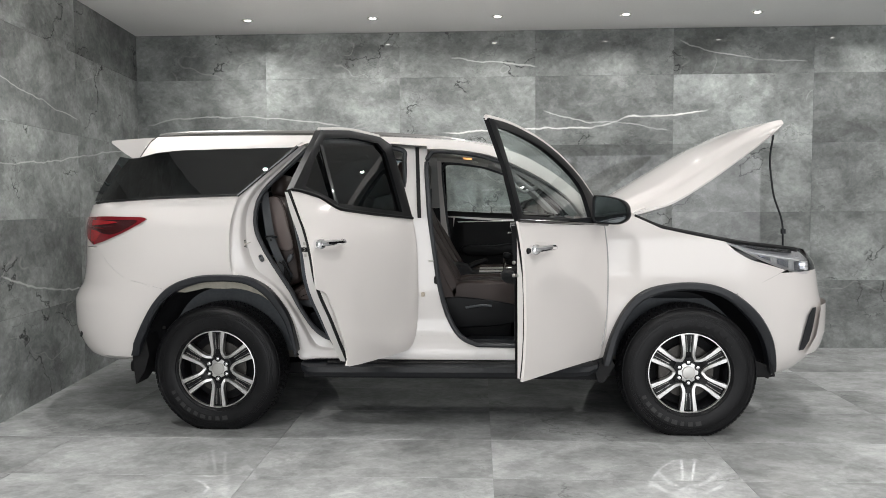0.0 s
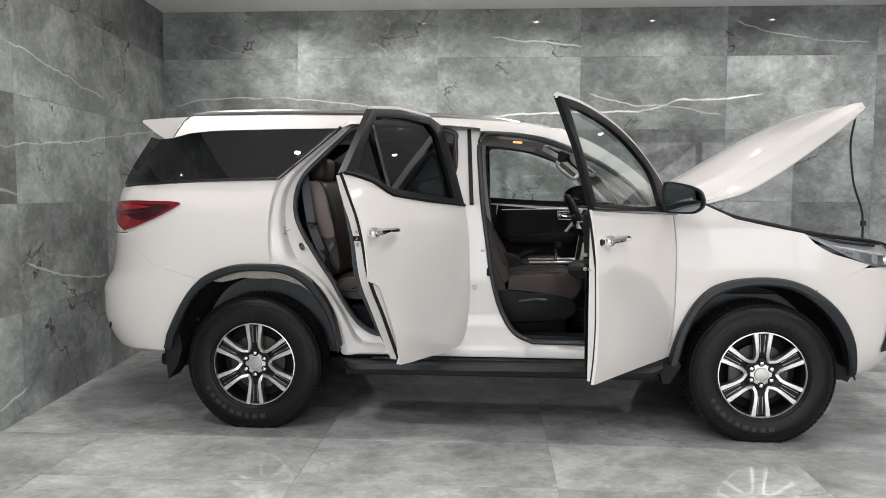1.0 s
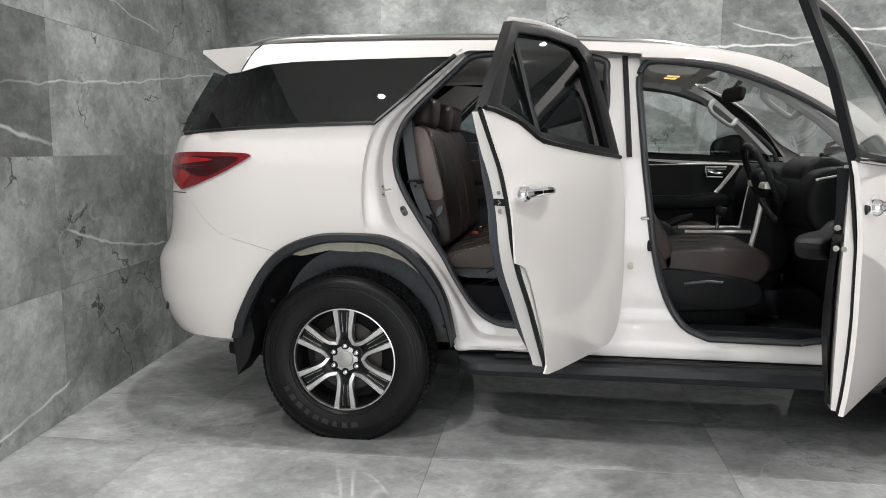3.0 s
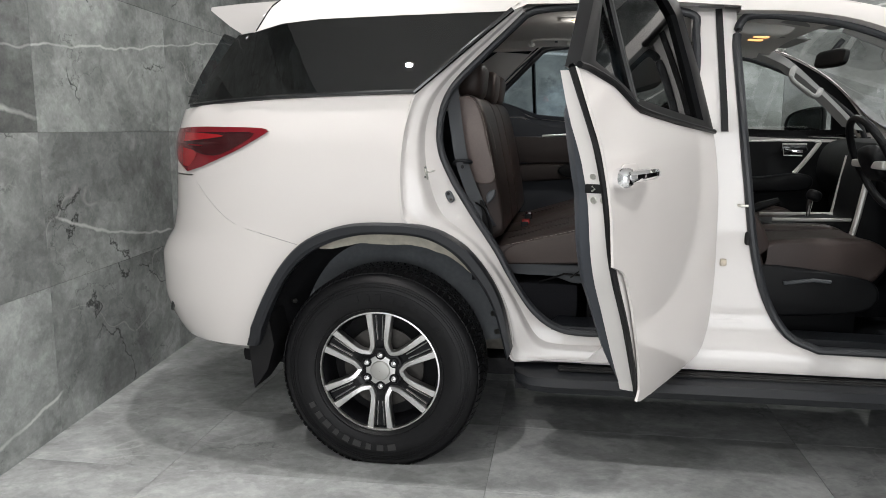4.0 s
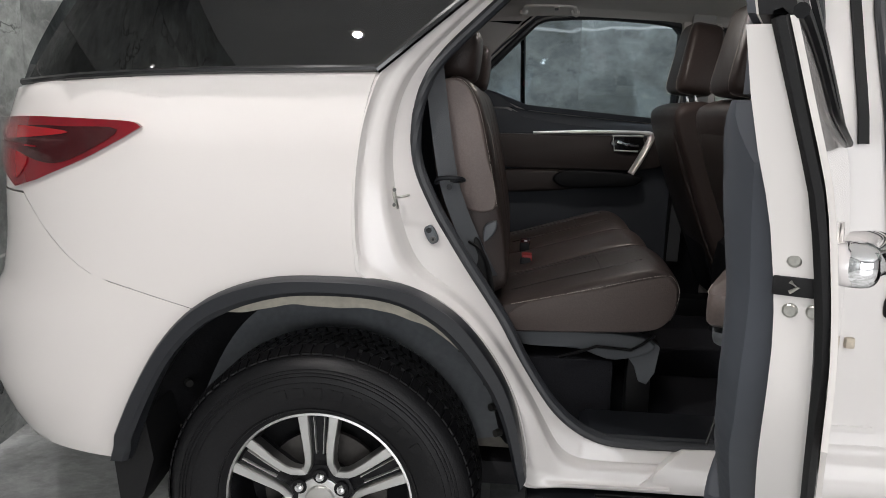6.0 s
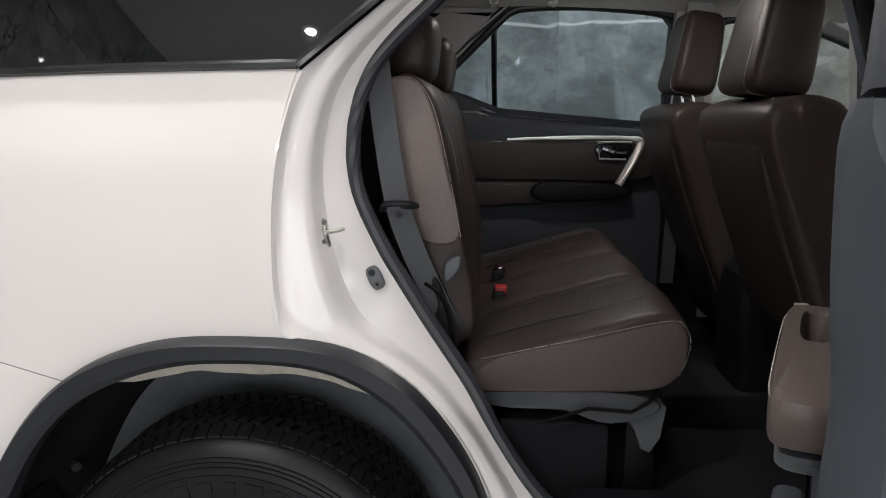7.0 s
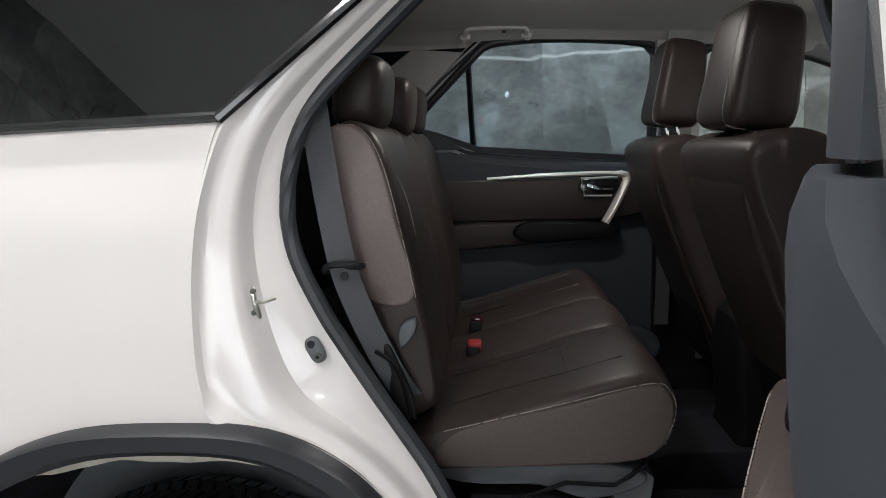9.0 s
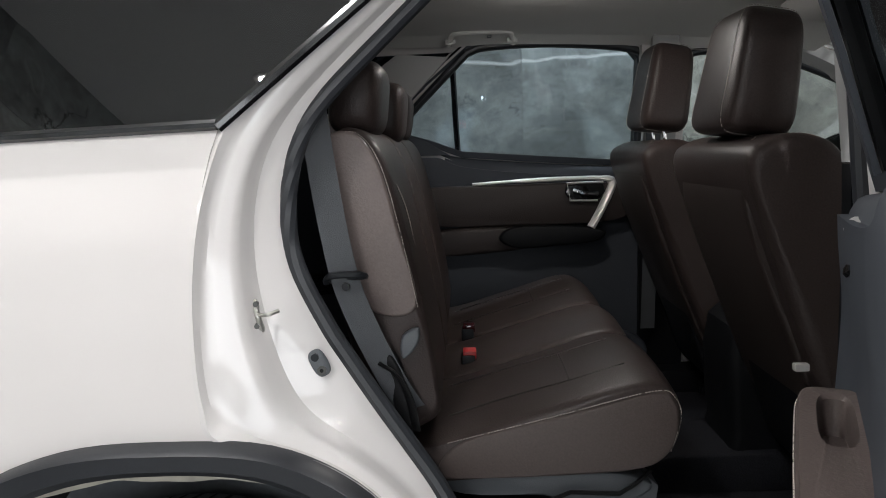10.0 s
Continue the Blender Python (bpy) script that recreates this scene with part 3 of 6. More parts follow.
FARCH_IN = [(2.298, 0.412), (2.352, 0.602), (2.440, 0.745), (2.562, 0.815), (2.741, 0.840), (2.912, 0.806), (3.060, 0.690), (3.160, 0.545), (3.222, 0.340)]

# Rear quarter panel: flat flank, then round the corner to the tailgate.
belt_z = table([(-1.0, 1.333), (-0.773, 1.346), (-0.29, 1.374), (0.125, 1.386)])
quarter_outline = ([(-0.45, 0.873)] + cr([(-0.273, 0.826), (-0.260, 0.858), (-0.125, 0.910), (0.026, 0.922), (0.103, 0.918)], 5)
                   + cr([(0.085, 1.0), (0.082, 1.10), (0.087, 1.21), (0.107, 1.325), (0.124, 1.386)], 5) + [(-0.1, belt_z(-0.1)), (-0.29, belt_z(-0.29)), (-0.45, belt_z(-0.45))])
both("quarter_panel", lambda: sheet(quarter_outline, side_y, 0.015, 0.02), PAINT, "glossy white quarter panel")
gap_x = table([(0.873, -0.45), (0.897, -0.544), (0.964, -0.644), (1.095, -0.77)])


def corner_panel():
    rows = [round_rear(z, -0.45, gap_x(z) - 0.0005, 24) for z in zs(0.875, 1.085, 0.02)]
    bm = loft(rows)
    rows = []
    for z in zs(1.085, 1.362, 0.025):
        rows.append([(x, y, min(zz, belt_z(x) if zz > 1.33 else zz)) for x, y, zz in round_rear(z, -0.45, None, 36)])
    loft(rows, bm=bm)
    return bm


both("rear_corner_panel", corner_panel, PAINT)


def rear_bumper():
    start = table([(0.42, -0.526), (0.632, -0.443), (0.771, -0.359), (0.826, -0.288)])
    rows = []
    for z in zs(0.42, 0.82, 0.02) + zs(0.826, 0.873, 0.006) + zs(0.885, 1.08, 0.02):
        x0 = start(z) if z < 0.826 else gap_x(max(z, 0.873)) - 0.0012 if z > 0.873 else -0.276 + (z - 0.826) * (-0.177 / 0.047)
        rows.append([(x, y - 0.0008 * (1 if y < -0.01 else 0), zz) for x, y, zz in round_rear(z, x0, None, 36)])
    under = [(x * 0.985, y * 0.93, z - 0.03) for x, y, z in rows[0]]
    return loft([under] + rows)


both("rear_bumper", rear_bumper, PAINT, "white rear bumper")
both("bumper_reflector", lambda: sheet([(-0.985, 0.50), (-0.955, 0.48), (-0.97, 0.52), (-0.995, 0.555)], lambda x, z: side_y(x, z) - 0.003, 0.01, 0.03), REDD, "dark red reflector")

# Tail lamp.
tail_outline = cr([(-0.413, 1.250), (-0.44, 1.262), (-0.55, 1.266), (-0.72, 1.268), (-0.86, 1.262)], 4) + cr([(-0.905, 1.20), (-0.865, 1.14), (-0.785, 1.096)], 4) + cr([(-0.70, 1.118), (-0.56, 1.172), (-0.46, 1.222)], 4)
for s in (-1, 1):
    lamp = part("tail_lamp", sheet(tail_outline, lambda x, z: side_y(x, z) - 0.012, 0.03, 0.04, s), RED, car, "glossy red wraparound tail lamp")
    for name, pts, skin, proud in (
            ("dark_band", cr([(-0.47, 1.243), (-0.60, 1.247), (-0.74, 1.244), (-0.80, 1.215), (-0.74, 1.175), (-0.64, 1.160), (-0.55, 1.190)], 4, True), REDD, 0.0135),
            ("bright_band", cr([(-0.60, 1.233), (-0.70, 1.243), (-0.85, 1.244), (-0.872, 1.225), (-0.85, 1.212), (-0.74, 1.217)], 4, True), REDH, 0.0150),
            ("bright_band", cr([(-0.73, 1.168), (-0.80, 1.186), (-0.872, 1.188), (-0.868, 1.155), (-0.83, 1.128), (-0.775, 1.118)], 4, True), REDH, 0.0150),
            ("lamp_rib", [(-0.70, 1.199), (-0.872, 1.205), (-0.872, 1.201), (-0.70, 1.195)], RED, 0.0165)):
        part(name, sheet(pts, lambda x, z: side_y(x, z) - proud, 0.004, 0.02, s), skin, lamp)

both("bumper_reflector", lambda: pillow((0.030, 0.010, 0.070), pose(-0.921, -0.700, 0.552, -12, 0, -44), 0.6, 14, 8), GLOSSB, "small dark bumper reflector")

# Quarter window.
qglass = [(-0.79, 1.352), (-0.29, 1.380), (0.122, 1.391)] + [(0.30, 1.54), (0.462, 1.677)] + [(0.032, 1.672), (-0.25, 1.666), (-0.40, 1.652), (-0.52, 1.624), (-0.60, 1.618), (-0.70, 1.49)]
both("quarter_window", lambda: sheet(qglass, lambda x, z: side_y(x, z) + 0.004, 0.004, 0.06), TINT, "dark privacy-glass quarter window")
both("window_trim", lambda: tube([(p[0], side_y(p[0], belt_z(p[0])) - 0.003, belt_z(p[0]) + 0.006) for p in [(-0.80, 0), (-0.6, 0), (-0.4, 0), (-0.2, 0), (0, 0), (0.124, 0)]], 0.009, 8), GLOSSB)
both("window_trim", lambda: tube([(0.124 + 0.342 * k / 8, side_y(0.124 + 0.342 * k / 8, 1.388 + 0.292 * k / 8) - 0.004, 1.388 + 0.292 * k / 8) for k in range(9)], 0.010, 8), GLOSSB)

# Roof, its side rails and the spoiler.
edge_z = table([(-0.72, 1.738), (-0.44, 1.752), (0.0, 1.757), (0.544, 1.752), (1.22, 1.722), (1.5, 1.695), (1.75, 1.64)])
band = [(x, edge_z(x)) for x in zs(-0.44, 1.30, 0.1)]
both("cant_rail", lambda: sheet(band + [(1.30, 1.668), (1.06, 1.690), (0.52, 1.700), (0.462, 1.675), (0.032, 1.669), (-0.25, 1.663), (-0.40, 1.650), (-0.52, 1.622)], side_y, 0.02, 0.06), PAINT)
roof_rows = []
for x in zs(-0.44, 1.62, 0.1):
    w = -side_y(min(x, 1.5), edge_z(x)) + 0.002
    roof_rows.append([(x + 0.10 * (x > 1.5) * (1 - abs(k) / 8), w * k / 8, edge_z(x) + 0.042 * (1 - (k / 8) ** 2) ** 0.8) for k in range(-8, 9)])
part("roof", thicken(loft(roof_rows), (0, 0, -0.02)), PAINT, car, "white steel roof")


def spoiler():
    rows = []
    for y in [0.615 * k / 10 for k in range(-10, 11)]:
        c = 0.03 * (1 - (y / 0.615) ** 2)
        q = 0.06 * (1 - (y / 0.615) ** 2)
        rows.append([(-0.44, y, 1.752 + c), (-0.60, y, 1.745 + c), (-0.735 - q, y, 1.735 + c), (-0.738 - q, y, 1.722 + c), (-0.66 - q, y, 1.66 + c), (-0.60 - q, y, 1.622 + c), (-0.52, y, 1.622 + c)])
    return loft(rows, closed=True, cap=True)


part("spoiler", spoiler(), PAINT, car, "white roof spoiler")
both("spoiler_gap", lambda: tube([(-0.440 - 0.070 * k / 5, side_y(-0.440 - 0.070 * k / 5, 1.752 - 0.126 * k / 5) - 0.0005, 1.752 - 0.126 * k / 5) for k in range(6)], 0.0028, 6), RUBBER)
for s in (-1, 1):
    part("roof_rail", tube([(x, s * 0.595, z) for x, z in cr([(-0.43, 1.760), (-0.34, 1.772), (-0.1, 1.779), (0.4, 1.777), (0.9, 1.761), (1.3, 1.733), (1.46, 1.708)], 4)], 0.017, 10, flat=0.8), RAIL, car, "satin grey roof rail")

# Tailgate with its window and wiper.
gate = [[(tail_x(z) + 0.05 + 0.07 * (y / 0.62) ** 2, y, z) for y in [0.52 * k / 8 for k in range(-8, 9)]] for z in zs(0.62, 1.36, 0.06)]
tailgate = part("tailgate", thicken(loft(gate), (0.03, 0, 0)), PAINT, car)
gg = [[(tail_x(z) + 0.03 + 0.05 * (y / 0.6) ** 2, y, z) for y in [0.56 * k / 8 for k in range(-8, 9)]] for z in zs(1.36, 1.64, 0.05)]
part("tailgate_window", loft(gg), TINTD, tailgate)
part("wiper", tube([(-0.90, 0.02, 1.39), (-0.905, 0.25, 1.405), (-0.90, 0.45, 1.41)], 0.009, 6), BLACKP, tailgate)
part("wiper_motor", box(-0.90, -0.84, -0.06, 0.06, 1.37, 1.42, 0.012), BLACKP, tailgate)

# Rear door jamb: from the panel edge in two steps to the seal.
JO = [(0.490, 1.708), (0.36, 1.595), (0.24, 1.487), (0.146, 1.407), (0.104, 1.30), (0.085, 1.17), (0.083, 1.05), (0.089, 0.975), (0.108, 0.924), (0.22, 0.905), (0.32, 0.853), (0.40, 0.765), (0.459, 0.655), (0.492, 0.53), (0.500, 0.43), (0.60, 0.430), (0.75, 0.431), (0.83, 0.431)]
JI = [(0.512, 1.668), (0.37, 1.532), (0.258, 1.418), (0.217, 1.335), (0.204, 1.245), (0.215, 1.165), (0.260, 1.07), (0.297, 1.01), (0.346, 0.935), (0.384, 0.880), (0.432, 0.808), (0.482, 0.715), (0.543, 0.625), (0.603, 0.567), (0.67, 0.534), (0.745, 0.525), (0.85, 0.525), (0.93, 0.525)]
seal_y = table([(0.5, -0.795), (0.75, -0.785), (0.95, -0.765), (1.2, -0.742), (1.4, -0.725), (1.65, -0.672)])


def jamb():
    o, i = cr(JO, 5), cr(JI, 5)
    rows = []
    for f, g in ((-0.07, 0.06), (-0.02, 0.02), (-0.01, -0.02), (0.025, -0.02), (0.04, 0.12), (0.09, 0.18), (0.17, 0.20), (0.34, 0.23), (0.40, 0.27), (0.445, 0.36), (0.485, 0.56), (0.53, 0.69), (0.60, 0.73), (0.80, 0.82), (1.0, 0.95), (1.0, 1.3)):
        rows.append([(a[0] + (b[0] - a[0]) * f, side_y(*a) + (seal_y(b[1]) - side_y(*a)) * g, a[1] + (b[1] - a[1]) * f) for a, b in zip(o, i)])
    for j in range(4, len(rows) - 2):
        for _ in range(14):
            r = rows[j]
            rows[j] = [r[0]] + [tuple(0.25 * a + 0.5 * b + 0.25 * c for a, b, c in zip(r[i - 1], r[i], r[i + 1])) for i in range(1, len(r) - 1)] + [r[-1]]
    return loft(rows)


both("door_jamb", jamb, PAINT_IN, "white painted door jamb")
seal_line = cr(JI, 5) + cr([(0.95, 0.525), (1.04, 0.53), (1.11, 0.575), (1.145, 0.70), (1.138, 1.0), (1.115, 1.3), (1.105, 1.58), (1.075, 1.660), (0.8, 1.690), (0.58, 1.686), (0.512, 1.668)], 5)[1:]
both("door_seal", lambda: tube([(p[0], seal_y(p[1]) - 0.006, p[1]) for p in seal_line], 0.0145, 10, cap=False), SEALR, "black rubber door seal")

# B-pillar with the sill, and the front pillar.
pillar_y = table([(0.42, -0.840), (0.45, -0.846), (0.50, -0.832), (0.56, -0.805), (0.65, -0.797), (0.9, -0.792), (1.25, -0.785), (1.45, -0.735), (1.60, -0.690), (1.68, -0.665)])
FO = [(1.54, 0.508), (1.44, 0.555), (1.365, 0.68), (1.315, 0.865), (1.285, 1.08), (1.262, 1.25), (1.245, 1.45), (1.238, 1.56)]
frame_outline = ([(0.74, 0.42), (2.26, 0.42), (2.26, 0.56), (2.12, 0.512), (1.9, 0.502)] + cr(FO, 4) + [(1.24, 1.66), (1.09, 1.668)]
                 + cr([(1.098, 1.56), (1.118, 1.3), (1.141, 1.0), (1.148, 0.70), (1.113, 0.57), (1.04, 0.527)], 4) + [(0.86, 0.523)])
both("pillar_and_sill", lambda: sheet(frame_outline, lambda x, z: pillar_y(z), 0.045, 0.05), PAINT_IN, "white painted pillar and sill")
both("pillar_strip", lambda: sheet([(1.168, 1.672), (1.190, 1.672), (1.212, 1.250), (1.190, 1.250)], lambda x, z: pillar_y(z) - 0.010, 0.008, 0.06), RUBBER)
front_seal = [(1.9, 0.505)] + cr(FO + [(1.252, 1.622), (1.30, 1.648), (1.45, 1.635), (1.62, 1.60), (1.86, 1.50), (2.05, 1.375), (2.17, 1.26), (2.20, 1.1), (2.19, 0.8), (2.12, 0.56), (1.9, 0.505)], 4)
both("door_seal", lambda: tube([(p[0], pillar_y(p[1]) - 0.006, p[1]) for p in front_seal], 0.0145, 10, cap=False), SEALR)
AO = [(1.25, 1.720), (1.5, 1.697), (1.75, 1.636), (1.93, 1.543), (2.07, 1.44), (2.20, 1.32), (2.34, 1.24)]
AI = [(1.24, 1.652), (1.45, 1.640), (1.64, 1.600), (1.86, 1.500), (2.03, 1.385), (2.12, 1.28), (2.20, 1.16)]


def front_pillar():
    o, i = cr(AO, 5), cr(AI, 5)
    rows = []
    for f, dy in ((0, 0.05), (0, 0.0), (0.5, -0.004), (0.9, 0.0), (1, 0.03), (1, 0.08)):
        rows.append([(a[0] + (b[0] - a[0]) * f, side_y(1.0, a[1] + (b[1] - a[1]) * f) + dy, a[1] + (b[1] - a[1]) * f) for a, b in zip(o, i)])
    return loft(rows)


both("front_pillar", front_pillar, PAINT, "white windscreen pillar")
both("step_panel", lambda: sheet([(1.46, 0.515), (2.1, 0.505), (2.1, 0.525), (1.5, 0.535)], lambda x, z: -0.79, 0.12, 0.2), BLACKP)
both("step_panel", lambda: sheet([(0.63, 0.532), (1.08, 0.531), (1.07, 0.546), (0.65, 0.547)], lambda x, z: -0.803, 0.15, 0.2), BLACKP)

for x0, x1, z0, z1 in ((1.17, 1.30, 0.585, 0.600), (1.15, 1.34, 0.545, 0.556)):
    both("pillar_emboss", lambda: sheet([(x0, z0), (x1, z0), (x1 - 0.01, z1), (x0 + 0.01, z1)], lambda x, z: pillar_y(z) - 0.004, 0.006, 0.05), PAINT_IN)

# Front wing, bonnet, nose.
wing = ([(2.257, 1.20)] + [(2.34, 1.262), (2.42, 1.262)] + cr([(2.585, 1.186), (2.75, 1.150), (2.936, 1.112)], 3) + cr([(2.99, 1.06), (3.08, 1.01), (3.20, 0.975), (3.30, 0.945)], 3)
        + [(3.15, 0.88), (3.0, 0.815)] + cr(FARCH_OUT, 4)[::-1][14:] + cr([(2.20, 0.425), (2.196, 0.505), (2.242, 0.684), (2.266, 0.90), (2.268, 1.05), (2.257, 1.20)], 4)[:-1])
both("front_wing", lambda: sheet(wing, side_y, 0.015, 0.05), PAINT, "glossy white front wing")


def front_bumper():
    start = table([(0.34, 3.262), (0.573, 3.208), (0.735, 3.099), (0.815, 3.002), (0.88, 3.152), (0.945, 3.302)])
    rows = [[(x, y, z) for x, y, z in round_front(z, start(z), None, 30)] for z in zs(0.34, 0.93, 0.025)]
    return loft([[(x * 0.985, y * 0.96, z - 0.03) for x, y, z in rows[0]]] + rows)


both("front_bumper", front_bumper, PAINT, "white front bumper")
both("fog_lamp_bezel", lambda: loft([[(x + 0.006, y - 0.008, z) for x, y, z in round_front(z, a, b, 8)] for z, a, b in ((0.47, 3.40, 3.44), (0.52, 3.41, 3.475), (0.60, 3.43, 3.50), (0.68, 3.46, 3.52), (0.715, 3.49, 3.525))]), BLACKP)
both("chin_corner", lambda: loft([[(x + 0.025, y - 0.012, z) for x, y, z in round_front(z, a, None, 14)] for z, a in ((0.44, 3.42), (0.47, 3.45), (0.55, 3.50), (0.62, 3.52), (0.70, 3.535), (0.725, 3.53))]), PAINT)
head = cr([(2.936, 1.108), (3.10, 1.086), (3.28, 1.066), (3.43, 1.048)], 4) + [(3.52, 0.985), (3.525, 0.945)] + cr([(3.46, 0.912), (3.38, 0.925), (3.20, 0.985), (3.05, 1.055)], 4)
for s in (-1, 1):
    hl = part("headlamp", sheet(head, lambda x, z: side_y(x, z) + 0.035, 0.03, 0.05, s), SILVER, car, "clear swept-back headlamp")
    part("lens", sheet(head, lambda x, z: side_y(x, z) - 0.002, 0.004, 0.05, s), LENS, hl)
    part("dark_bezel", sheet([(2.96, 1.103), (3.28, 1.062), (3.36, 1.052), (3.36, 1.035), (3.26, 1.045), (3.12, 1.062)], lambda x, z: side_y(x, z) + 0.015, 0.01, 0.05, s), GLOSSB, hl)
    for k in range(9):
        x0, x1 = 3.09 + 0.040 * k, 3.13 + 0.040 * k
        part("reflector_facet", sheet([(x0, 1.046 - 0.17 * (x0 - 3.06)), (x1, 1.046 - 0.17 * (x1 - 3.06)), (x1, max(0.928, 1.050 - 0.36 * (x1 - 3.06))), (x0, max(0.928, 1.050 - 0.36 * (x0 - 3.06)))],
                                      lambda x, z: side_y(x, z) + 0.020 + (x - x0) * (0.22, -0.18, 0.06)[k % 3], 0.006, 0.02, s), CHROME if k % 3 else SILVER, hl)
    part("lamp_strip", tube([(x, -s * (side_y(x, 1.043 - 0.17 * (x - 3.06)) + 0.008), 1.052 - 0.17 * (x - 3.06)) for x in (3.08, 3.16, 3.24, 3.32, 3.40)], 0.004, 6), LINING, hl)
    part("reflector_bowl", pillow((0.07, 0.05, 0.06), pose(3.43, -s * (side_y(3.43, 0.975) + 0.02), 0.962)), CHROME, hl)
grille = part("grille", loft([[(x, y, z) for x, y, z in round_front(z, 3.5, None, 10)] + [(x, -y, z) for x, y, z in round_front(z, 3.5, None, 10)][::-1][1:] for z in zs(0.93, 1.04, 0.03)]), GLOSSB, car)

EDGE = [(2.43, -0.76, 1.268), (2.56, -0.758, 1.302), (2.70, -0.752, 1.350), (2.87, -0.738, 1.452), (3.03, -0.715, 1.563), (3.19, -0.672, 1.676), (3.32, -0.59, 1.765), (3.391, -0.487, 1.812)]
CENTRE = [(2.33, 0, 1.322), (2.46, 0, 1.400), (2.62, 0, 1.497), (2.84, 0, 1.628), (3.02, 0, 1.722), (3.21, 0, 1.803), (3.40, 0, 1.842), (3.50, 0, 1.836)]


def bonnet_rows(drop):
    rows = []
    for e, c in zip(cr(EDGE, 4), cr(CENTRE, 4)):
        half_row = []
        for k in range(61):
            u = k / 60
            f = 1 - (1 - u) ** 1.7
            swell = 0.034 / (1 + math.exp(-(u - 0.27) / 0.016)) - 0.034 * max(0.0, u - 0.29) - 0.030 * min(u, 0.25)
            half_row.append((e[0] + (c[0] - e[0]) * f - drop * 0.55 - swell * 0.5, e[1] * (1 - u), e[2] + (c[2] - e[2]) * f - drop * 0.8 + swell))
        rows.append(half_row + [(x, -y, z) for x, y, z in half_row[::-1][1:]])
    return rows


bonnet = part("bonnet", loft(bonnet_rows(0.0)), PAINT, car, "white bonnet, propped open")
thick = loft([bonnet_rows(0.0)[i][:1] + bonnet_rows(0.022)[i][:1] for i in range(len(bonnet_rows(0)))])
part("bonnet_lip", thick, PAINT, bonnet)
inner_rows = [[(x, y * 0.93, z) for x, y, z in r] for r in bonnet_rows(0.035)]
part("inner_panel", loft(inner_rows), PAINT_IN, bonnet)
part("bonnet_prop", tube(cr([(3.318, -0.52, 1.735), (3.300, -0.52, 1.60), (3.312, -0.52, 1.46), (3.330, -0.52, 1.36), (3.372, -0.52, 1.24), (3.384, -0.52, 1.16), (3.386, -0.52, 1.05)], 5), 0.006, 8), BLACKP, car, "thin black bonnet prop")
part("prop_clip", box(3.374, 3.398, -0.532, -0.508, 1.14, 1.17, 0.004), BLACKP, car)
part("engine_cover", box(2.50, 3.40, -0.62, 0.62, 0.75, 1.00, 0.04), BLACKP, car)
both("wing_channel", lambda: tube([(x, side_y(x, z) + 0.035, z + 0.004) for x, z in cr([(2.44, 1.252), (2.585, 1.192), (2.75, 1.156), (2.936, 1.118), (3.1, 1.090), (3.3, 1.066), (3.42, 1.045)], 4)], 0.013, 8), RUBBER)
part("slam_panel", box(3.36, 3.50, -0.50, 0.50, 1.0, 1.05, 0.01), BLACKP, car)
part("cowl", box(2.30, 2.50, -0.72, 0.72, 1.12, 1.215, 0.02), BLACKP, car)
hinge = part("bonnet_hinge", tube([(2.42, -0.74, 1.25), (2.47, -0.735, 1.285), (2.52, -0.73, 1.30)], 0.008, 6), PAINT_IN, car)

# Windscreen.
ws = []
for k in range(9):
    u = k / 8
    x, z, w = 2.36 - 0.80 * u, 1.22 + 0.50 * u - 0.03 * math.sin(math.pi * u) * -1, 0.74 - 0.16 * u
    ws.append([(x + 0.10 * (1 - (j / 8) ** 2), w * j / 8, z) for j in range(-8, 9)])
part("windscreen", loft(ws), CLEAR, car, "clear windscreen")

# Arch flares, liners, mud flaps and running boards.
def flare(outer, inner):
    o, i = cr(outer, 5), cr(inner, 5)
    rows = []
    for f, y in ((0.0, None), (0.02, -0.918), (0.15, -0.929), (0.75, -0.929), (1.0, -0.920), (1.06, -0.895), (1.0, -0.84)):
        rows.append([(a[0] + (b[0] - a[0]) * f, (side_y(*a) + 0.004) if y is None else min(y + 0.0, side_y(*a) + 0.0) if -0.5 < a[0] < 3.05 else side_y(*a) + (y + 0.875), a[1] + (b[1] - a[1]) * f) for a, b in zip(o, i)])
    return loft(rows)


both("arch_flare", lambda: flare(ARCH_OUT, ARCH_IN), FLARE, "matt black plastic wheel-arch flare")
both("arch_flare", lambda: flare(FARCH_OUT, FARCH_IN), FLARE, "matt black plastic wheel-arch flare")


def liner(inner, cx, cz):
    i = cr(inner, 4)
    rows = []
    for k, y in ((1.0, -0.86), (1.035, -0.845), (1.055, -0.80), (1.05, -0.76), (1.035, -0.72), (0.985, -0.685), (0.93, -0.645), (0.90, -0.60)):
        rows.append([(cx + (p[0] - cx) * k, y, cz + (p[1] - cz) * k) for p in i])
    return loft(rows)


def arch_wall(inner, cx, cz):
    i = cr(inner, 4)
    return loft([[(cx + (p[0] - cx) * k, -0.603 + 0.03 * (1 - k), cz + (p[1] - cz) * k) for p in i] for k in (0.96, 0.7, 0.4, 0.1)])


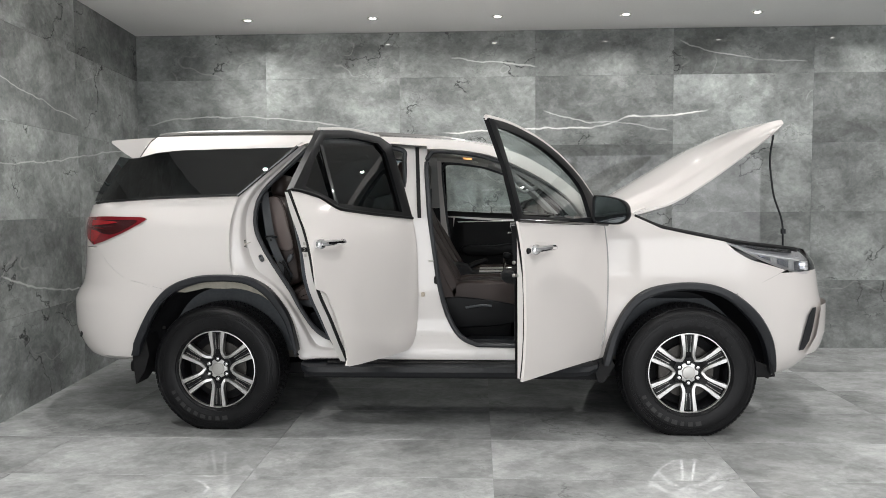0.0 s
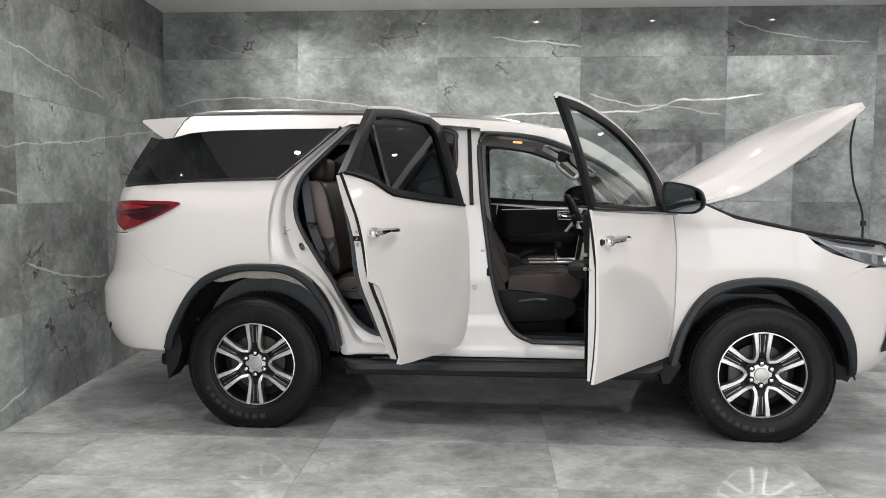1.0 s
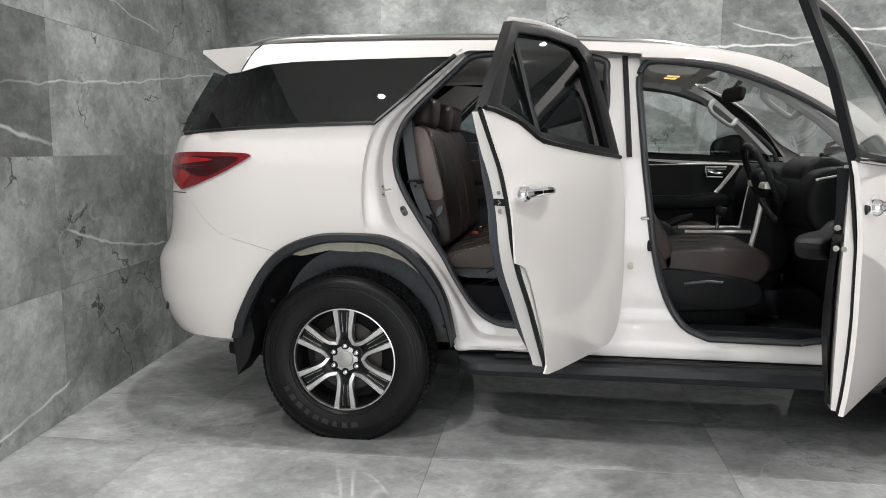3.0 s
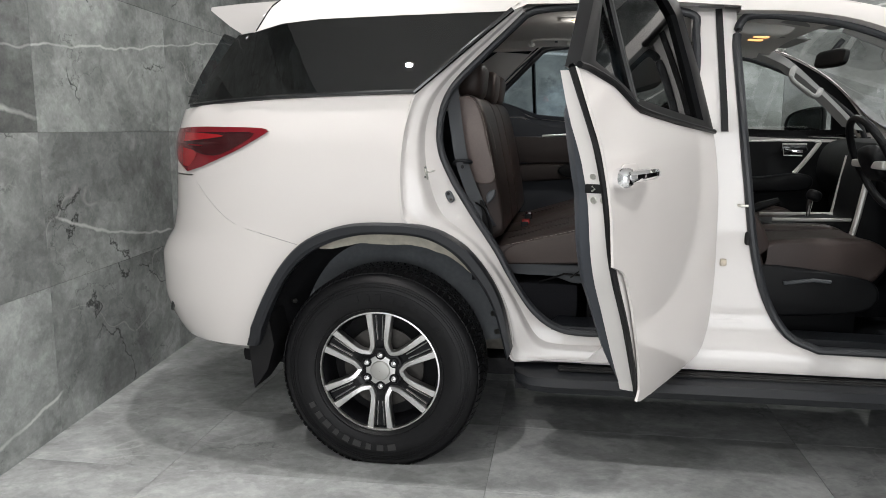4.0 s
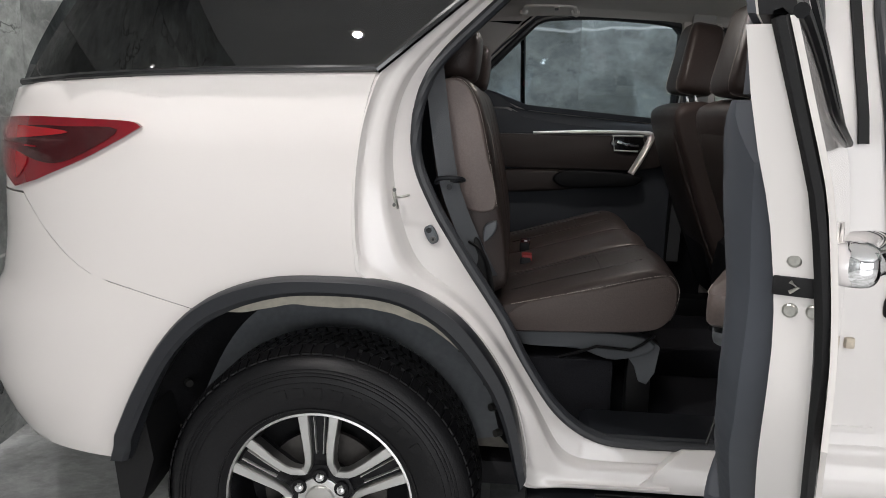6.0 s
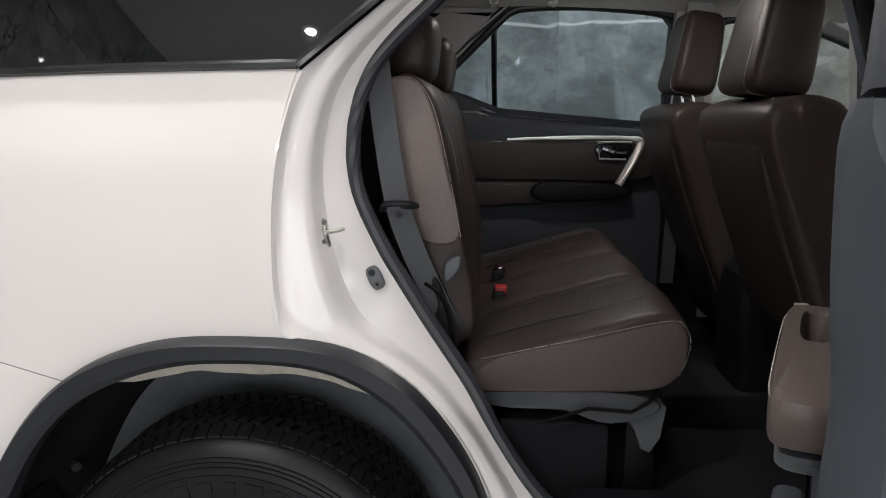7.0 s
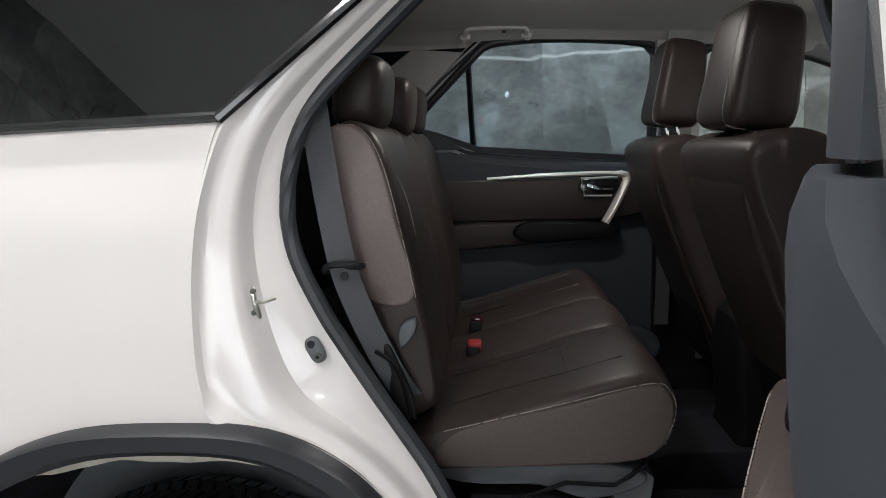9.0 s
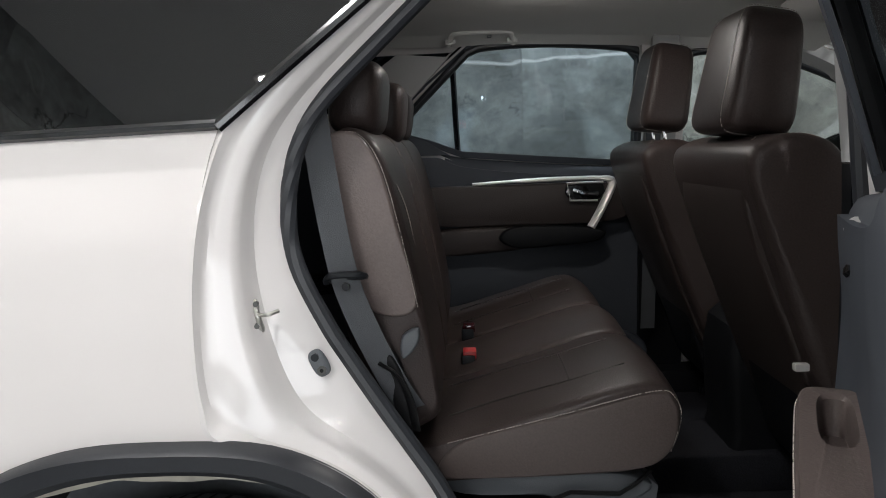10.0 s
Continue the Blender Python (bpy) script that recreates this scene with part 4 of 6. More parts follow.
def arch_lip():
    """The pale folded edge under the flare, with its uneven run of sealer."""
    i = cr(ARCH_IN[3:9], 8)
    rows = []
    for d, y in ((-0.008, -0.852), (0.004, -0.838), (1, -0.822), (1, -0.80)):
        row = []
        for k, p in enumerate(i):
            u = k / (len(i) - 1)
            w = (0.052 * math.sin(math.pi * u) ** 0.5 + 0.002 * math.sin(u * 21) + 0.001 * math.sin(u * 47)) if d == 1 else d
            a = math.atan2(p[1] - 0.36, p[0])
            row.append((p[0] - w * math.cos(a), y, p[1] - w * math.sin(a)))
        rows.append(row)
    return loft(rows)


both("arch_liner", lambda: liner(ARCH_IN, 0, 0.36), LINER, "black wheel-arch liner")
both("arch_liner", lambda: liner(FARCH_IN, BASE, 0.36), LINER, "black wheel-arch liner")
both("arch_inner_panel", lambda: arch_wall(ARCH_IN, 0, 0.36), INNERP, "dark grey painted inner arch panel")
both("arch_inner_panel", lambda: arch_wall(FARCH_IN, BASE, 0.36), INNERP)
both("arch_flange", arch_lip, SEALER, "pale sealer-coated arch flange")
for x, z, w, h in ((-0.30, 0.735, 0.022, 0.016), (0.33, 0.685, 0.020, 0.016), (0.395, 0.60, 0.016, 0.02)):
    both("drain_plug", lambda: box(x - w, x + w, -0.612, -0.600, z - h, z + h, 0.004), RUBBER)
for x, z in ((0.415, 0.56), (0.43, 0.49), (-0.40, 0.58)):
    both("liner_clip", lambda: tube([(x, -0.70, z), (x * 0.97, -0.712, z)], 0.010, 10), DARKST)
both("mud_flap", lambda: sheet([(-0.525, 0.46), (-0.44, 0.56), (-0.42, 0.44), (-0.45, 0.34), (-0.505, 0.262), (-0.515, 0.36)], lambda x, z: -0.865, 0.16, 0.1), RUBBER)
both("mud_flap", lambda: sheet([(2.20, 0.42), (2.30, 0.46), (2.33, 0.40), (2.27, 0.30), (2.235, 0.30)], lambda x, z: -0.865, 0.16, 0.1), RUBBER)
both("mud_flap", lambda: sheet([(3.14, 0.42), (3.25, 0.38), (3.215, 0.315), (3.15, 0.34)], lambda x, z: -0.80, 0.12, 0.1), RUBBER)


def running_board():
    prof = [(-0.80, 0.405), (-0.90, 0.402), (-0.945, 0.392), (-0.958, 0.365), (-0.940, 0.338), (-0.87, 0.322), (-0.80, 0.33)]
    rows = []
    for x, f, lift in ((0.50, 0.45, 0.02), (0.515, 0.7, 0.012), (0.56, 0.92, 0.0), (0.63, 1, 0), (1.2, 1, 0.004), (1.8, 1, 0.008), (2.08, 1, 0.01), (2.17, 0.95, 0.014), (2.225, 0.75, 0.03), (2.24, 0.45, 0.04)):
        rows.append([(x, -0.80 + (y + 0.80) * f, 0.365 + (z - 0.365) * f + lift) for y, z in prof])
    return loft(rows, closed=True, cap=True)


for s in (-1, 1):
    rb = running_board()
    boards = part("running_board", rb if s < 0 else flip(rb), BLACKP, car, "black plastic running board")
    for y in (-0.845, -0.868, -0.891):
        b = box(0.66, 2.08, y - 0.006, y + 0.006, 0.405, 0.414, 0.002, 1)
        part("tread_strip", b if s < 0 else flip(b), RUBBER, boards)
both("sill_underside", lambda: sheet([(0.5, 0.30), (2.28, 0.30), (2.28, 0.425), (0.5, 0.425)], lambda x, z: -0.80, 0.05, 0.3), LINER)
part("underbody", box(-0.7, 3.35, -0.55, 0.55, 0.26, 0.34, 0.03), LINER, car, "dark underbody")
both("chassis_rail", lambda: box(-0.75, 3.3, -0.52, -0.42, 0.36, 0.46, 0.02), CHASSIS)
part("rear_axle", tube([(0, -0.68, HUB), (0, 0, HUB), (0, 0.68, HUB)], 0.05, 12), LINER, car)


# Wheels.
def wheel(cx, flipped, front):
    f = flip if flipped else (lambda b: b)
    name = "wheel"
    c = (cx, HUB)
    prof = [(0.229, -0.884), (0.236, -0.896), (0.252, -0.904), (0.285, -0.9075), (0.305, -0.909), (0.318, -0.9065), (0.345, -0.900), (0.362, -0.889), (0.374, -0.876), (0.379, -0.862), (0.380, -0.80), (0.380, -0.745), (0.379, -0.683), (0.374, -0.669), (0.345, -0.645), (0.30, -0.638), (0.25, -0.642), (0.229, -0.66)]
    bm = lathe(prof, c, 96)
    for v in bm.verts:
        if v.co.z < 0.003:
            v.co.z = 0.003
    tyre = part("wheel", f(bm), TYRE, car, "black all-terrain tyre on a six-spoke alloy wheel")
    bm = bmesh.new()
    rng = random.Random(5)
    n = 88
    for k in range(n):
        for j, (y0, y1, sk, w) in enumerate(((-0.884, -0.843, 0.16, 0.80), (-0.839, -0.806, -0.62, 0.80), (-0.802, -0.774, 0.62, 0.80), (-0.770, -0.742, -0.62, 0.80), (-0.738, -0.705, 0.62, 0.80), (-0.701, -0.660, -0.16, 0.80))):
            a0 = (k + 0.5 * (j % 2) + 0.12 * rng.random()) / n * 2 * math.pi
            da = w / n * 2 * math.pi / 2
            vs = []
            for r_add in (0.0, 1.0):
                for y, sgn in ((y0, -1), (y1, 1)):
                    for d in (-1, 1):
                        top = 0.3875 - (0.0105 if (j == 0 and sgn < 0) or (j == 5 and sgn > 0) else 0)
                        bot = 0.373 if (j in (0, 5)) else 0.378
                        r = bot + (top - bot) * r_add
                        a = a0 + d * da * (0.94 if r_add else 1.0) + sk * sgn * 0.018
                        z = HUB + r * math.sin(a)
                        vs.append(bm.verts.new((cx + r * math.cos(a), y, max(z, 0.0015))))
            for q in ((4, 5, 7, 6), (0, 1, 5, 4), (2, 3, 7, 6), (0, 2, 6, 4), (1, 3, 7, 5)):
                bm.faces.new([vs[i] for i in q])
    part("tread", f(bm), TYRE, tyre, smooth=0)
    for start, count, r0, r1, span in ((-152, 9, 0.277, 0.301, 9.0), (35, 9, 0.277, 0.301, 9.0)):
        for k in range(count):
            a, da = radians(start + k * span), radians(span * (0.22 + 0.06 * ((k * 7) % 3)))
            pts = [(r0, a - da), (r0, a + da), (r1, a + da), (r1, a - da)]
            bm = loft([[(cx + r * math.cos(t), -0.906, HUB + r * math.sin(t)) for r, t in pts], [(cx + r * math.cos(t), -0.9102, HUB + r * math.sin(t)) for r, t in pts]], closed=True, cap=True)
            part("sidewall_marking", f(bm), TYREMARK if start < 0 else TYRE, tyre, smooth=0)
    for r in (0.246, 0.312, 0.326, 0.334, 0.342):
        part("sidewall_rib", f(lathe([(r - 0.0026, -0.9025 + (r - 0.28) ** 2 * 1.6), (r - 0.0012, -0.9108 + (r - 0.29) ** 2 * 3.0), (r + 0.0012, -0.9108 + (r - 0.29) ** 2 * 3.0), (r + 0.0026, -0.9025 + (r - 0.28) ** 2 * 1.6)], c, 72)), TYRE, tyre)
    part("rim_barrel", f(lathe([(0.231, -0.885), (0.218, -0.870), (0.210, -0.83), (0.205, -0.70), (0.225, -0.66)], c, 72)), ALLOYD, tyre, "dark alloy rim barrel")
    part("rim_lip", f(lathe([(0.222, -0.872), (0.2225, -0.884), (0.225, -0.888), (0.230, -0.887), (0.233, -0.880)], c, 72)), ALLOY, tyre, "machined bright rim lip")
    part("wheel_back", f(lathe([(0.208, -0.76), (0.10, -0.755), (0.02, -0.75)], c, 48)), LINER, tyre)
    part("brake_disc", f(lathe([(0.155, -0.800), (0.155, -0.815), (0.08, -0.815), (0.075, -0.83), (0.03, -0.83)], c, 48)), BRAKE, tyre)
    if front:
        part("brake_caliper", f(box(cx - 0.165, cx - 0.095, -0.845, -0.79, HUB - 0.045, HUB + 0.075, 0.012)), BRAKE, tyre)
    part("hub", f(lathe([(0.088, -0.825), (0.084, -0.856), (0.066, -0.860), (0.042, -0.860), (0.036, -0.866)], c, 36)), ALLOYD, tyre, "dark alloy hub")
    part("centre_cap", f(lathe([(0.0385, -0.858), (0.0375, -0.872), (0.034, -0.8755), (0.018, -0.877), (0.0005, -0.8775)], c, 36)), CAPM, tyre, "silver centre cap")
    part("hub_face", f(lathe([(0.057, -0.858), (0.056, -0.8662), (0.050, -0.8672), (0.036, -0.8680)], c, 36)), ALLOY, tyre, "machined hub face")
    for k in range(6):
        a = radians(90 + 60 * k)
        d, t = Vector((math.cos(a), 0, math.sin(a))), Vector((-math.sin(a), 0, math.cos(a)))
        o = Vector((cx, 0, HUB))

        def sweep(line, y_face, y_back, flare=0.002):
            """A cast bar along (radius, offset, width) stations."""
            rows = []
            for i, (r, q, w) in enumerate(line):
                r0, q0, _ = line[max(i - 1, 0)]
                r1, q1, _ = line[min(i + 1, len(line) - 1)]
                n2 = math.hypot(r1 - r0, q1 - q0)
                nr, nq = -(q1 - q0) / n2, (r1 - r0) / n2
                y = y_face + 0.020 * max(0.0, (0.15 - r) / 0.09) ** 2
                rows.append([tuple(o + d * (r + nr * k) + t * (q + nq * k) + Vector((0, yy, 0))) for k, yy in ((-w / 2 + 0.0025, y), (w / 2 - 0.0025, y), (w / 2, y + 0.004), (w / 2 + flare, y_back), (-w / 2 - flare, y_back), (-w / 2, y + 0.004))])
            return loft(rows, closed=True, cap=True)
        part("spoke_web", f(sweep([(0.060, 0, 0.050), (0.10, 0, 0.050), (0.16, 0, 0.062), (0.219, 0, 0.078)], -0.866, -0.815)), ALLOYD, tyre, smooth=0)
        for s in (-1, 1):
            line = [(0.223, s * 0.0385, 0.027), (0.19, s * 0.0345, 0.024), (0.15, s * 0.0295, 0.0215), (0.115, s * 0.0265, 0.020), (0.096, s * 0.0275, 0.0195), (0.080, s * 0.0335, 0.0190), (0.066, s * 0.0405, 0.019)]
            part("spoke", f(sweep([(r, q, w) for r, q, w in line], -0.884, -0.850)), ALLOY, tyre, "machined bright spoke", smooth=25)
            part("spoke_rib", f(sweep([(0.214, s * 0.0135, 0.004), (0.16, s * 0.0105, 0.004), (0.12, s * 0.0085, 0.003)], -0.8735, -0.860)), ALLOY, tyre, smooth=25)
        nut = o + d * 0.060
        part("wheel_nut", f(lathe([(0.0125, -0.850), (0.0125, -0.872), (0.009, -0.878), (0.0005, -0.880)], (nut.x, nut.z), 10)), CHROME, tyre)
        part("nut_recess", f(lathe([(0.0190, -0.8665), (0.0180, -0.8690), (0.0005, -0.8693)], (nut.x, nut.z), 14)), ALLOYD, tyre)


for cx in (0.0, BASE):
    wheel(cx, False, cx > 1)
    wheel(cx, True, cx > 1)

# ---- doors ----
def swing(hx, hy, degrees):
    return Matrix.Translation((hx, hy, 0)) @ pose(0, 0, 0, 0, 0, degrees) @ Matrix.Translation((-hx, -hy, 0))


SHUT = Matrix.Identity(4)
REAR_TOP = cr([(0.132, 1.398), (0.20, 1.392), (0.33, 1.366), (0.41, 1.332), (0.48, 1.308), (0.70, 1.285), (1.195, 1.246)], 4)
REAR_LOW = cr([(1.208, 1.0), (1.215, 0.75), (1.20, 0.54), (1.13, 0.482)], 3) + cr([(0.9, 0.485), (0.515, 0.505), (0.492, 0.545), (0.45, 0.64), (0.40, 0.73), (0.35, 0.825), (0.310, 0.886), (0.284, 0.910), (0.214, 0.934)], 3) + cr([(0.204, 1.005), (0.187, 1.138), (0.154, 1.272)], 3)
REAR_SKIN = REAR_TOP + REAR_LOW
RF_OUT = [(0.138, 1.400), (0.33, 1.565), (0.515, 1.712), (0.80, 1.735), (1.10, 1.722), (1.188, 1.68), (1.195, 1.46), (1.200, 1.243), (0.8, 1.270), (0.48, 1.300), (0.33, 1.362)]
RF_IN = [(0.245, 1.418), (0.375, 1.552), (0.525, 1.674), (0.80, 1.692), (1.04, 1.682), (1.090, 1.63), (1.094, 1.46), (1.098, 1.286), (0.8, 1.310), (0.49, 1.337), (0.36, 1.385)]
FRONT_SKIN = (cr([(1.215, 1.250), (1.5, 1.238), (1.9, 1.222), (2.245, 1.205)], 3) + cr([(2.255, 1.05), (2.255, 0.90), (2.232, 0.684), (2.186, 0.505), (2.14, 0.452)], 3)
              + [(1.9, 0.465), (1.6, 0.48), (1.25, 0.495)] + cr([(1.250, 0.6), (1.246, 0.8), (1.236, 1.0)], 2))
FF_OUT = [(1.222, 1.245), (1.224, 1.50), (1.226, 1.736), (1.42, 1.718), (1.70, 1.648), (1.93, 1.540), (2.09, 1.415), (2.235, 1.240), (1.9, 1.215), (1.55, 1.230)]
FF_IN = [(1.272, 1.278), (1.268, 1.48), (1.264, 1.692), (1.42, 1.676), (1.67, 1.612), (1.88, 1.512), (2.01, 1.405), (2.04, 1.255), (1.85, 1.250), (1.55, 1.262)]
FF_OUT = FF_OUT[:2] + cr(FF_OUT[2:8], 4) + FF_OUT[8:]
FF_IN = FF_IN[:2] + cr(FF_IN[2:8], 4) + FF_IN[8:]


def inset(outline, d, cx, cz):
    out = []
    for x, z in outline:
        r = math.hypot(x - cx, z - cz)
        out.append((cx + (x - cx) * (r - d) / r, cz + (z - cz) * (r - d) / r))
    return out


def cup_block(centre, half_size, z0, z1, cup, cup_half, n=32):
    """A padded block with rounded corners and an open cup sunk into its top."""
    def outline(c, h, e, z, k=1.0):
        row = []
        for i in range(n):
            a = 2 * math.pi * i / n
            row.append((c[0] + k * h[0] * math.copysign(abs(math.cos(a)) ** e, math.cos(a)), c[1] + k * h[1] * math.copysign(abs(math.sin(a)) ** e, math.sin(a)), z))
        return row
    rows = [outline(centre, half_size, 0.35, z, k) for z, k in ((z0, 0.90), (z0 + 0.008, 0.985), (z0 + 0.02, 1.0), (z1 - 0.016, 1.0), (z1 - 0.005, 0.965), (z1, 0.90))]
    rows += [outline(cup, cup_half, 0.6, z, k) for z, k in ((z1 - 0.001, 1.12), (z1 - 0.005, 1.02), (z1 - 0.02, 0.96), (z0 + 0.012, 0.86))]
    return loft(rows, closed=True, cap=True)


def handle_parts(m, f, x, z, door):
    y = side_y(x, z)
    grip = cr([(x - 0.115, y - 0.010, z), (x - 0.085, y - 0.036, z + 0.003), (x, y - 0.048, z + 0.005), (x + 0.07, y - 0.036, z + 0.003), (x + 0.10, y - 0.012, z)], 4)
    h = part("door_handle", f(turn(tube(grip, [0.012, 0.014] + [0.018] * 12 + [0.016, 0.015, 0.014], 10, flat=0.85), m)), CHROME, door, "chrome pull handle")
    part("handle_cup", f(turn(pillow((0.13, 0.006, 0.075), pose(x - 0.005, y + 0.001, z - 0.006)), m)), PAINT, door)
    part("lock_cap", f(turn(pillow((0.062, 0.05, 0.05), pose(x - 0.095, y - 0.016, z), 0.7), m)), CHROME, door)


def stitch(pts, door, m=SHUT, f=lambda b: b, r=0.0009):
    """A run of separate thread stitches along the line."""
    pts = [Vector(p) for p in pts]
    bm, at, nxt = bmesh.new(), 0.0, 0.0
    for a, b in zip(pts, pts[1:]):
        d = (b - a).length
        while nxt < at + d:
            s, t = (nxt - at) / d, min(1.0, (nxt + 0.0044 - at) / d)
            if t > s:
                tube([a.lerp(b, s), a.lerp(b, t)], r, 5, bm=bm)
            nxt += 0.0058
        at += d
    part("stitching", f(turn(bm, m)), STITCH, door)


def rear_door(m, f, label, out=0.0, glass=None):
    mt = m @ Matrix.Translation((0, -out, 0))
    door = group_part("rear_door", car)
    door["label"] = label
    part("outer_skin", f(turn(sheet(REAR_SKIN, side_y, 0.007, 0.04), m)), PAINT, door, "glossy white door skin")
    smooth_edge = REAR_TOP + cr([(1.205, 1.0), (1.21, 0.75), (1.195, 0.54), (1.13, 0.487)], 3) + cr([(0.9, 0.490), (0.56, 0.507), (0.50, 0.55), (0.42, 0.66), (0.335, 0.79), (0.262, 0.90), (0.218, 1.0), (0.192, 1.14), (0.160, 1.27)], 3)
    shell = inset(smooth_edge, 0.010, 0.72, 0.85)
    shell_in = table([(0.45, -0.800), (0.85, -0.808), (1.05, -0.817), (1.18, -0.806), (1.30, -0.781), (1.40, -0.768)])
    part("inner_shell", f(turn(moulded(shell, lambda x, z: side_y(x, z) + 0.012, lambda x, z: shell_in(z), 0.07), m)), PAINT_IN, door, "white painted door edge")
    card_in = table([(0.48, -0.768), (0.55, -0.757), (0.70, -0.747), (0.86, -0.746), (0.95, -0.750), (1.08, -0.755), (1.20, -0.746), (1.29, -0.743), (1.36, -0.768)])
    flange_out, flange_in = ([(p[0] + (q[0] - p[0]) * g, p[1] + (q[1] - p[1]) * g) for p, q in zip(RF_OUT, RF_IN)] for g in (0.20, 0.70))
    part("frame_flange", f(turn(ring(flange_out, flange_in, lambda x, z: side_y(x, z) + 0.0365, 0.0025, 1), m)), PAINT_IN, door, "white painted window-frame flange")
    trim_out = [(p[0] + (q[0] - p[0]) * 0.42, p[1] + (q[1] - p[1]) * 0.42) for p, q in zip(RF_OUT, RF_IN)]
    part("frame_trim", f(turn(ring(trim_out, RF_IN, lambda x, z: side_y(x, z) + 0.0395, 0.010, 1), m)), TRIM, door)
    quarter_in = table([(1.31, -0.757), (1.36, -0.758), (1.42, -0.757), (1.48, -0.742), (1.56, -0.715)])
    quarter = [(0.208, 1.326), (0.44, 1.326), (0.36, 1.377), (0.26, 1.412), (0.38, 1.545), (0.362, 1.560), (0.236, 1.430), (0.208, 1.388)]
    part("quarter_trim", f(turn(moulded(quarter, lambda x, z: side_y(x, z) + 0.0495, lambda x, z: quarter_in(z) - 0.012 * max(0.0, 1 - (x - 0.208) / 0.05) ** 2, 0.03), m)), TRIM, door, "charcoal window quarter trim")
    card = [(x, min(z, 1.319)) for x, z in inset(smooth_edge, 0.030, 0.74, 0.85) if z < 1.319 or x > 0.195]
    edge_x = table([(0.50, 0.58), (0.66, 0.45), (0.79, 0.365), (0.90, 0.29), (1.0, 0.247), (1.14, 0.221), (1.27, 0.19), (1.39, 0.16)])
    part("trim_card", f(turn(moulded(card, lambda x, z: shell_in(z) - 0.004, lambda x, z: card_in(z) - 0.028 * max(0.0, 1 - (x - edge_x(z)) / 0.05) ** 2 - 0.012 * min(1.0, max(0.0, (x - 0.35) / 0.3)), 0.016), m)), TRIM, door, "charcoal moulded door trim")
    part("window_frame", f(turn(ring(RF_OUT, RF_IN, lambda x, z: side_y(x, z) - 0.001, 0.036, 1, 0.004), m)), FRAMEB, door, "black window frame")
    top = [p for p in cr(RF_OUT[2:5], 5)]
    part("frame_cap", f(turn(tube([(p[0], side_y(*p) + 0.012, p[1] + 0.004) for p in top], 0.011, 8), m)), PAINT, door)
    part("window", f(turn(sheet([(0.240, 1.416), (0.37, 1.554), (0.52, 1.677), (0.80, 1.696), (1.045, 1.686), (1.095, 1.63), (1.099, 1.46), (1.103, 1.282), (0.8, 1.306), (0.49, 1.333), (0.36, 1.381)], lambda x, z: side_y(x, z) + 0.018, 0.004, 0.1), m)), glass or TINTD, door, "dark privacy-glass door window")
    part("window_bar", f(turn(tube([(0.472, side_y(0.42, 1.31) + 0.010, 1.325), (0.467, side_y(0.414, 1.44) + 0.010, 1.45), (0.462, side_y(0.408, 1.6) + 0.010, 1.630)], 0.011, 8), m)), GLOSSB, door)
    part("belt_moulding", f(turn(tube([(p[0], side_y(*p) - 0.003, p[1] + 0.004) for p in REAR_TOP], 0.008, 8), m)), FRAMEB, door)
    sealpts = inset(smooth_edge, 0.001, 0.72, 0.85)
    part("door_edge_seal", f(turn(tube([(x, side_y(x, z) + 0.016, z) for x, z in sealpts + sealpts[:1]], 0.0085, 6, cap=False), m)), RUBBER, door, "black edge seal")
    handle_parts(m, f, 0.335, 1.145, door)
    sill = [p for p in REAR_TOP if p[0] > 0.42]
    part("window_sill_trim", f(turn(loft([[(x, y, z + dz) for x, z in sill] for y, dz in ((-0.82, 0.002), (-0.797, 0.008), (-0.785, 0.002), (-0.776, -0.014), (-0.767, -0.04))]), m)), TRIM, door)
    if out:
        part("arm_rest", f(turn(cup_block((0.645, -0.740), (0.215, 0.037), 0.996, 1.052, (0.735, -0.743), (0.075, 0.017)), m)), LEATHERS, door, "padded brown leather armrest with a pull cup")
        part("arm_rest_base", f(turn(side_loft([(0.47, 0.990), (0.62, 0.992), (0.80, 0.992), (0.83, 0.975), (0.75, 0.955), (0.58, 0.950), (0.49, 0.957)], -0.77, -0.714, 0.02, 5, 4), m)), TRIMG, door)
        stitch(cr([(0.835, -0.714, 1.044), (0.80, -0.7045, 1.044), (0.73, -0.7025, 1.044), (0.60, -0.7025, 1.044), (0.48, -0.7045, 1.044), (0.45, -0.711, 1.044)], 6), door, m, f)
        part("card_joint", f(turn(tube([(0.28, card_in(0.90) - 0.0005, 0.885), (0.5, card_in(0.92) + 0.0012, 0.915), (0.72, card_in(0.93) + 0.0012, 0.935)], 0.0022, 6), m)), RUBBER, door)
    else:
        part("arm_rest", f(turn(side_loft([(0.26, 1.035), (0.44, 1.067), (0.64, 1.070), (0.78, 1.061), (0.80, 1.026), (0.70, 0.99), (0.46, 0.97), (0.28, 0.98)], -0.76, -0.692, 0.022), m)), DOORL, door, "padded dark brown leather armrest")
        part("arm_rest_cup", f(turn(side_loft([(0.63, 1.060), (0.71, 1.074), (0.87, 1.068), (0.95, 1.058), (0.98, 1.041), (0.94, 1.012), (0.81, 1.0), (0.67, 0.996), (0.61, 1.025)], -0.75, -0.668, 0.014), m)), TRIMB, door, "black armrest pad")
    part("insert_panel", f(turn(side_loft([(0.28, 1.205), (0.63, 1.216), (1.05, 1.205), (1.08, 1.115), (0.94, 1.075), (0.42, 1.075), (0.28, 1.115)], -0.755, -0.700, 0.014), mt)), DOORL, door, "dark brown leather insert")
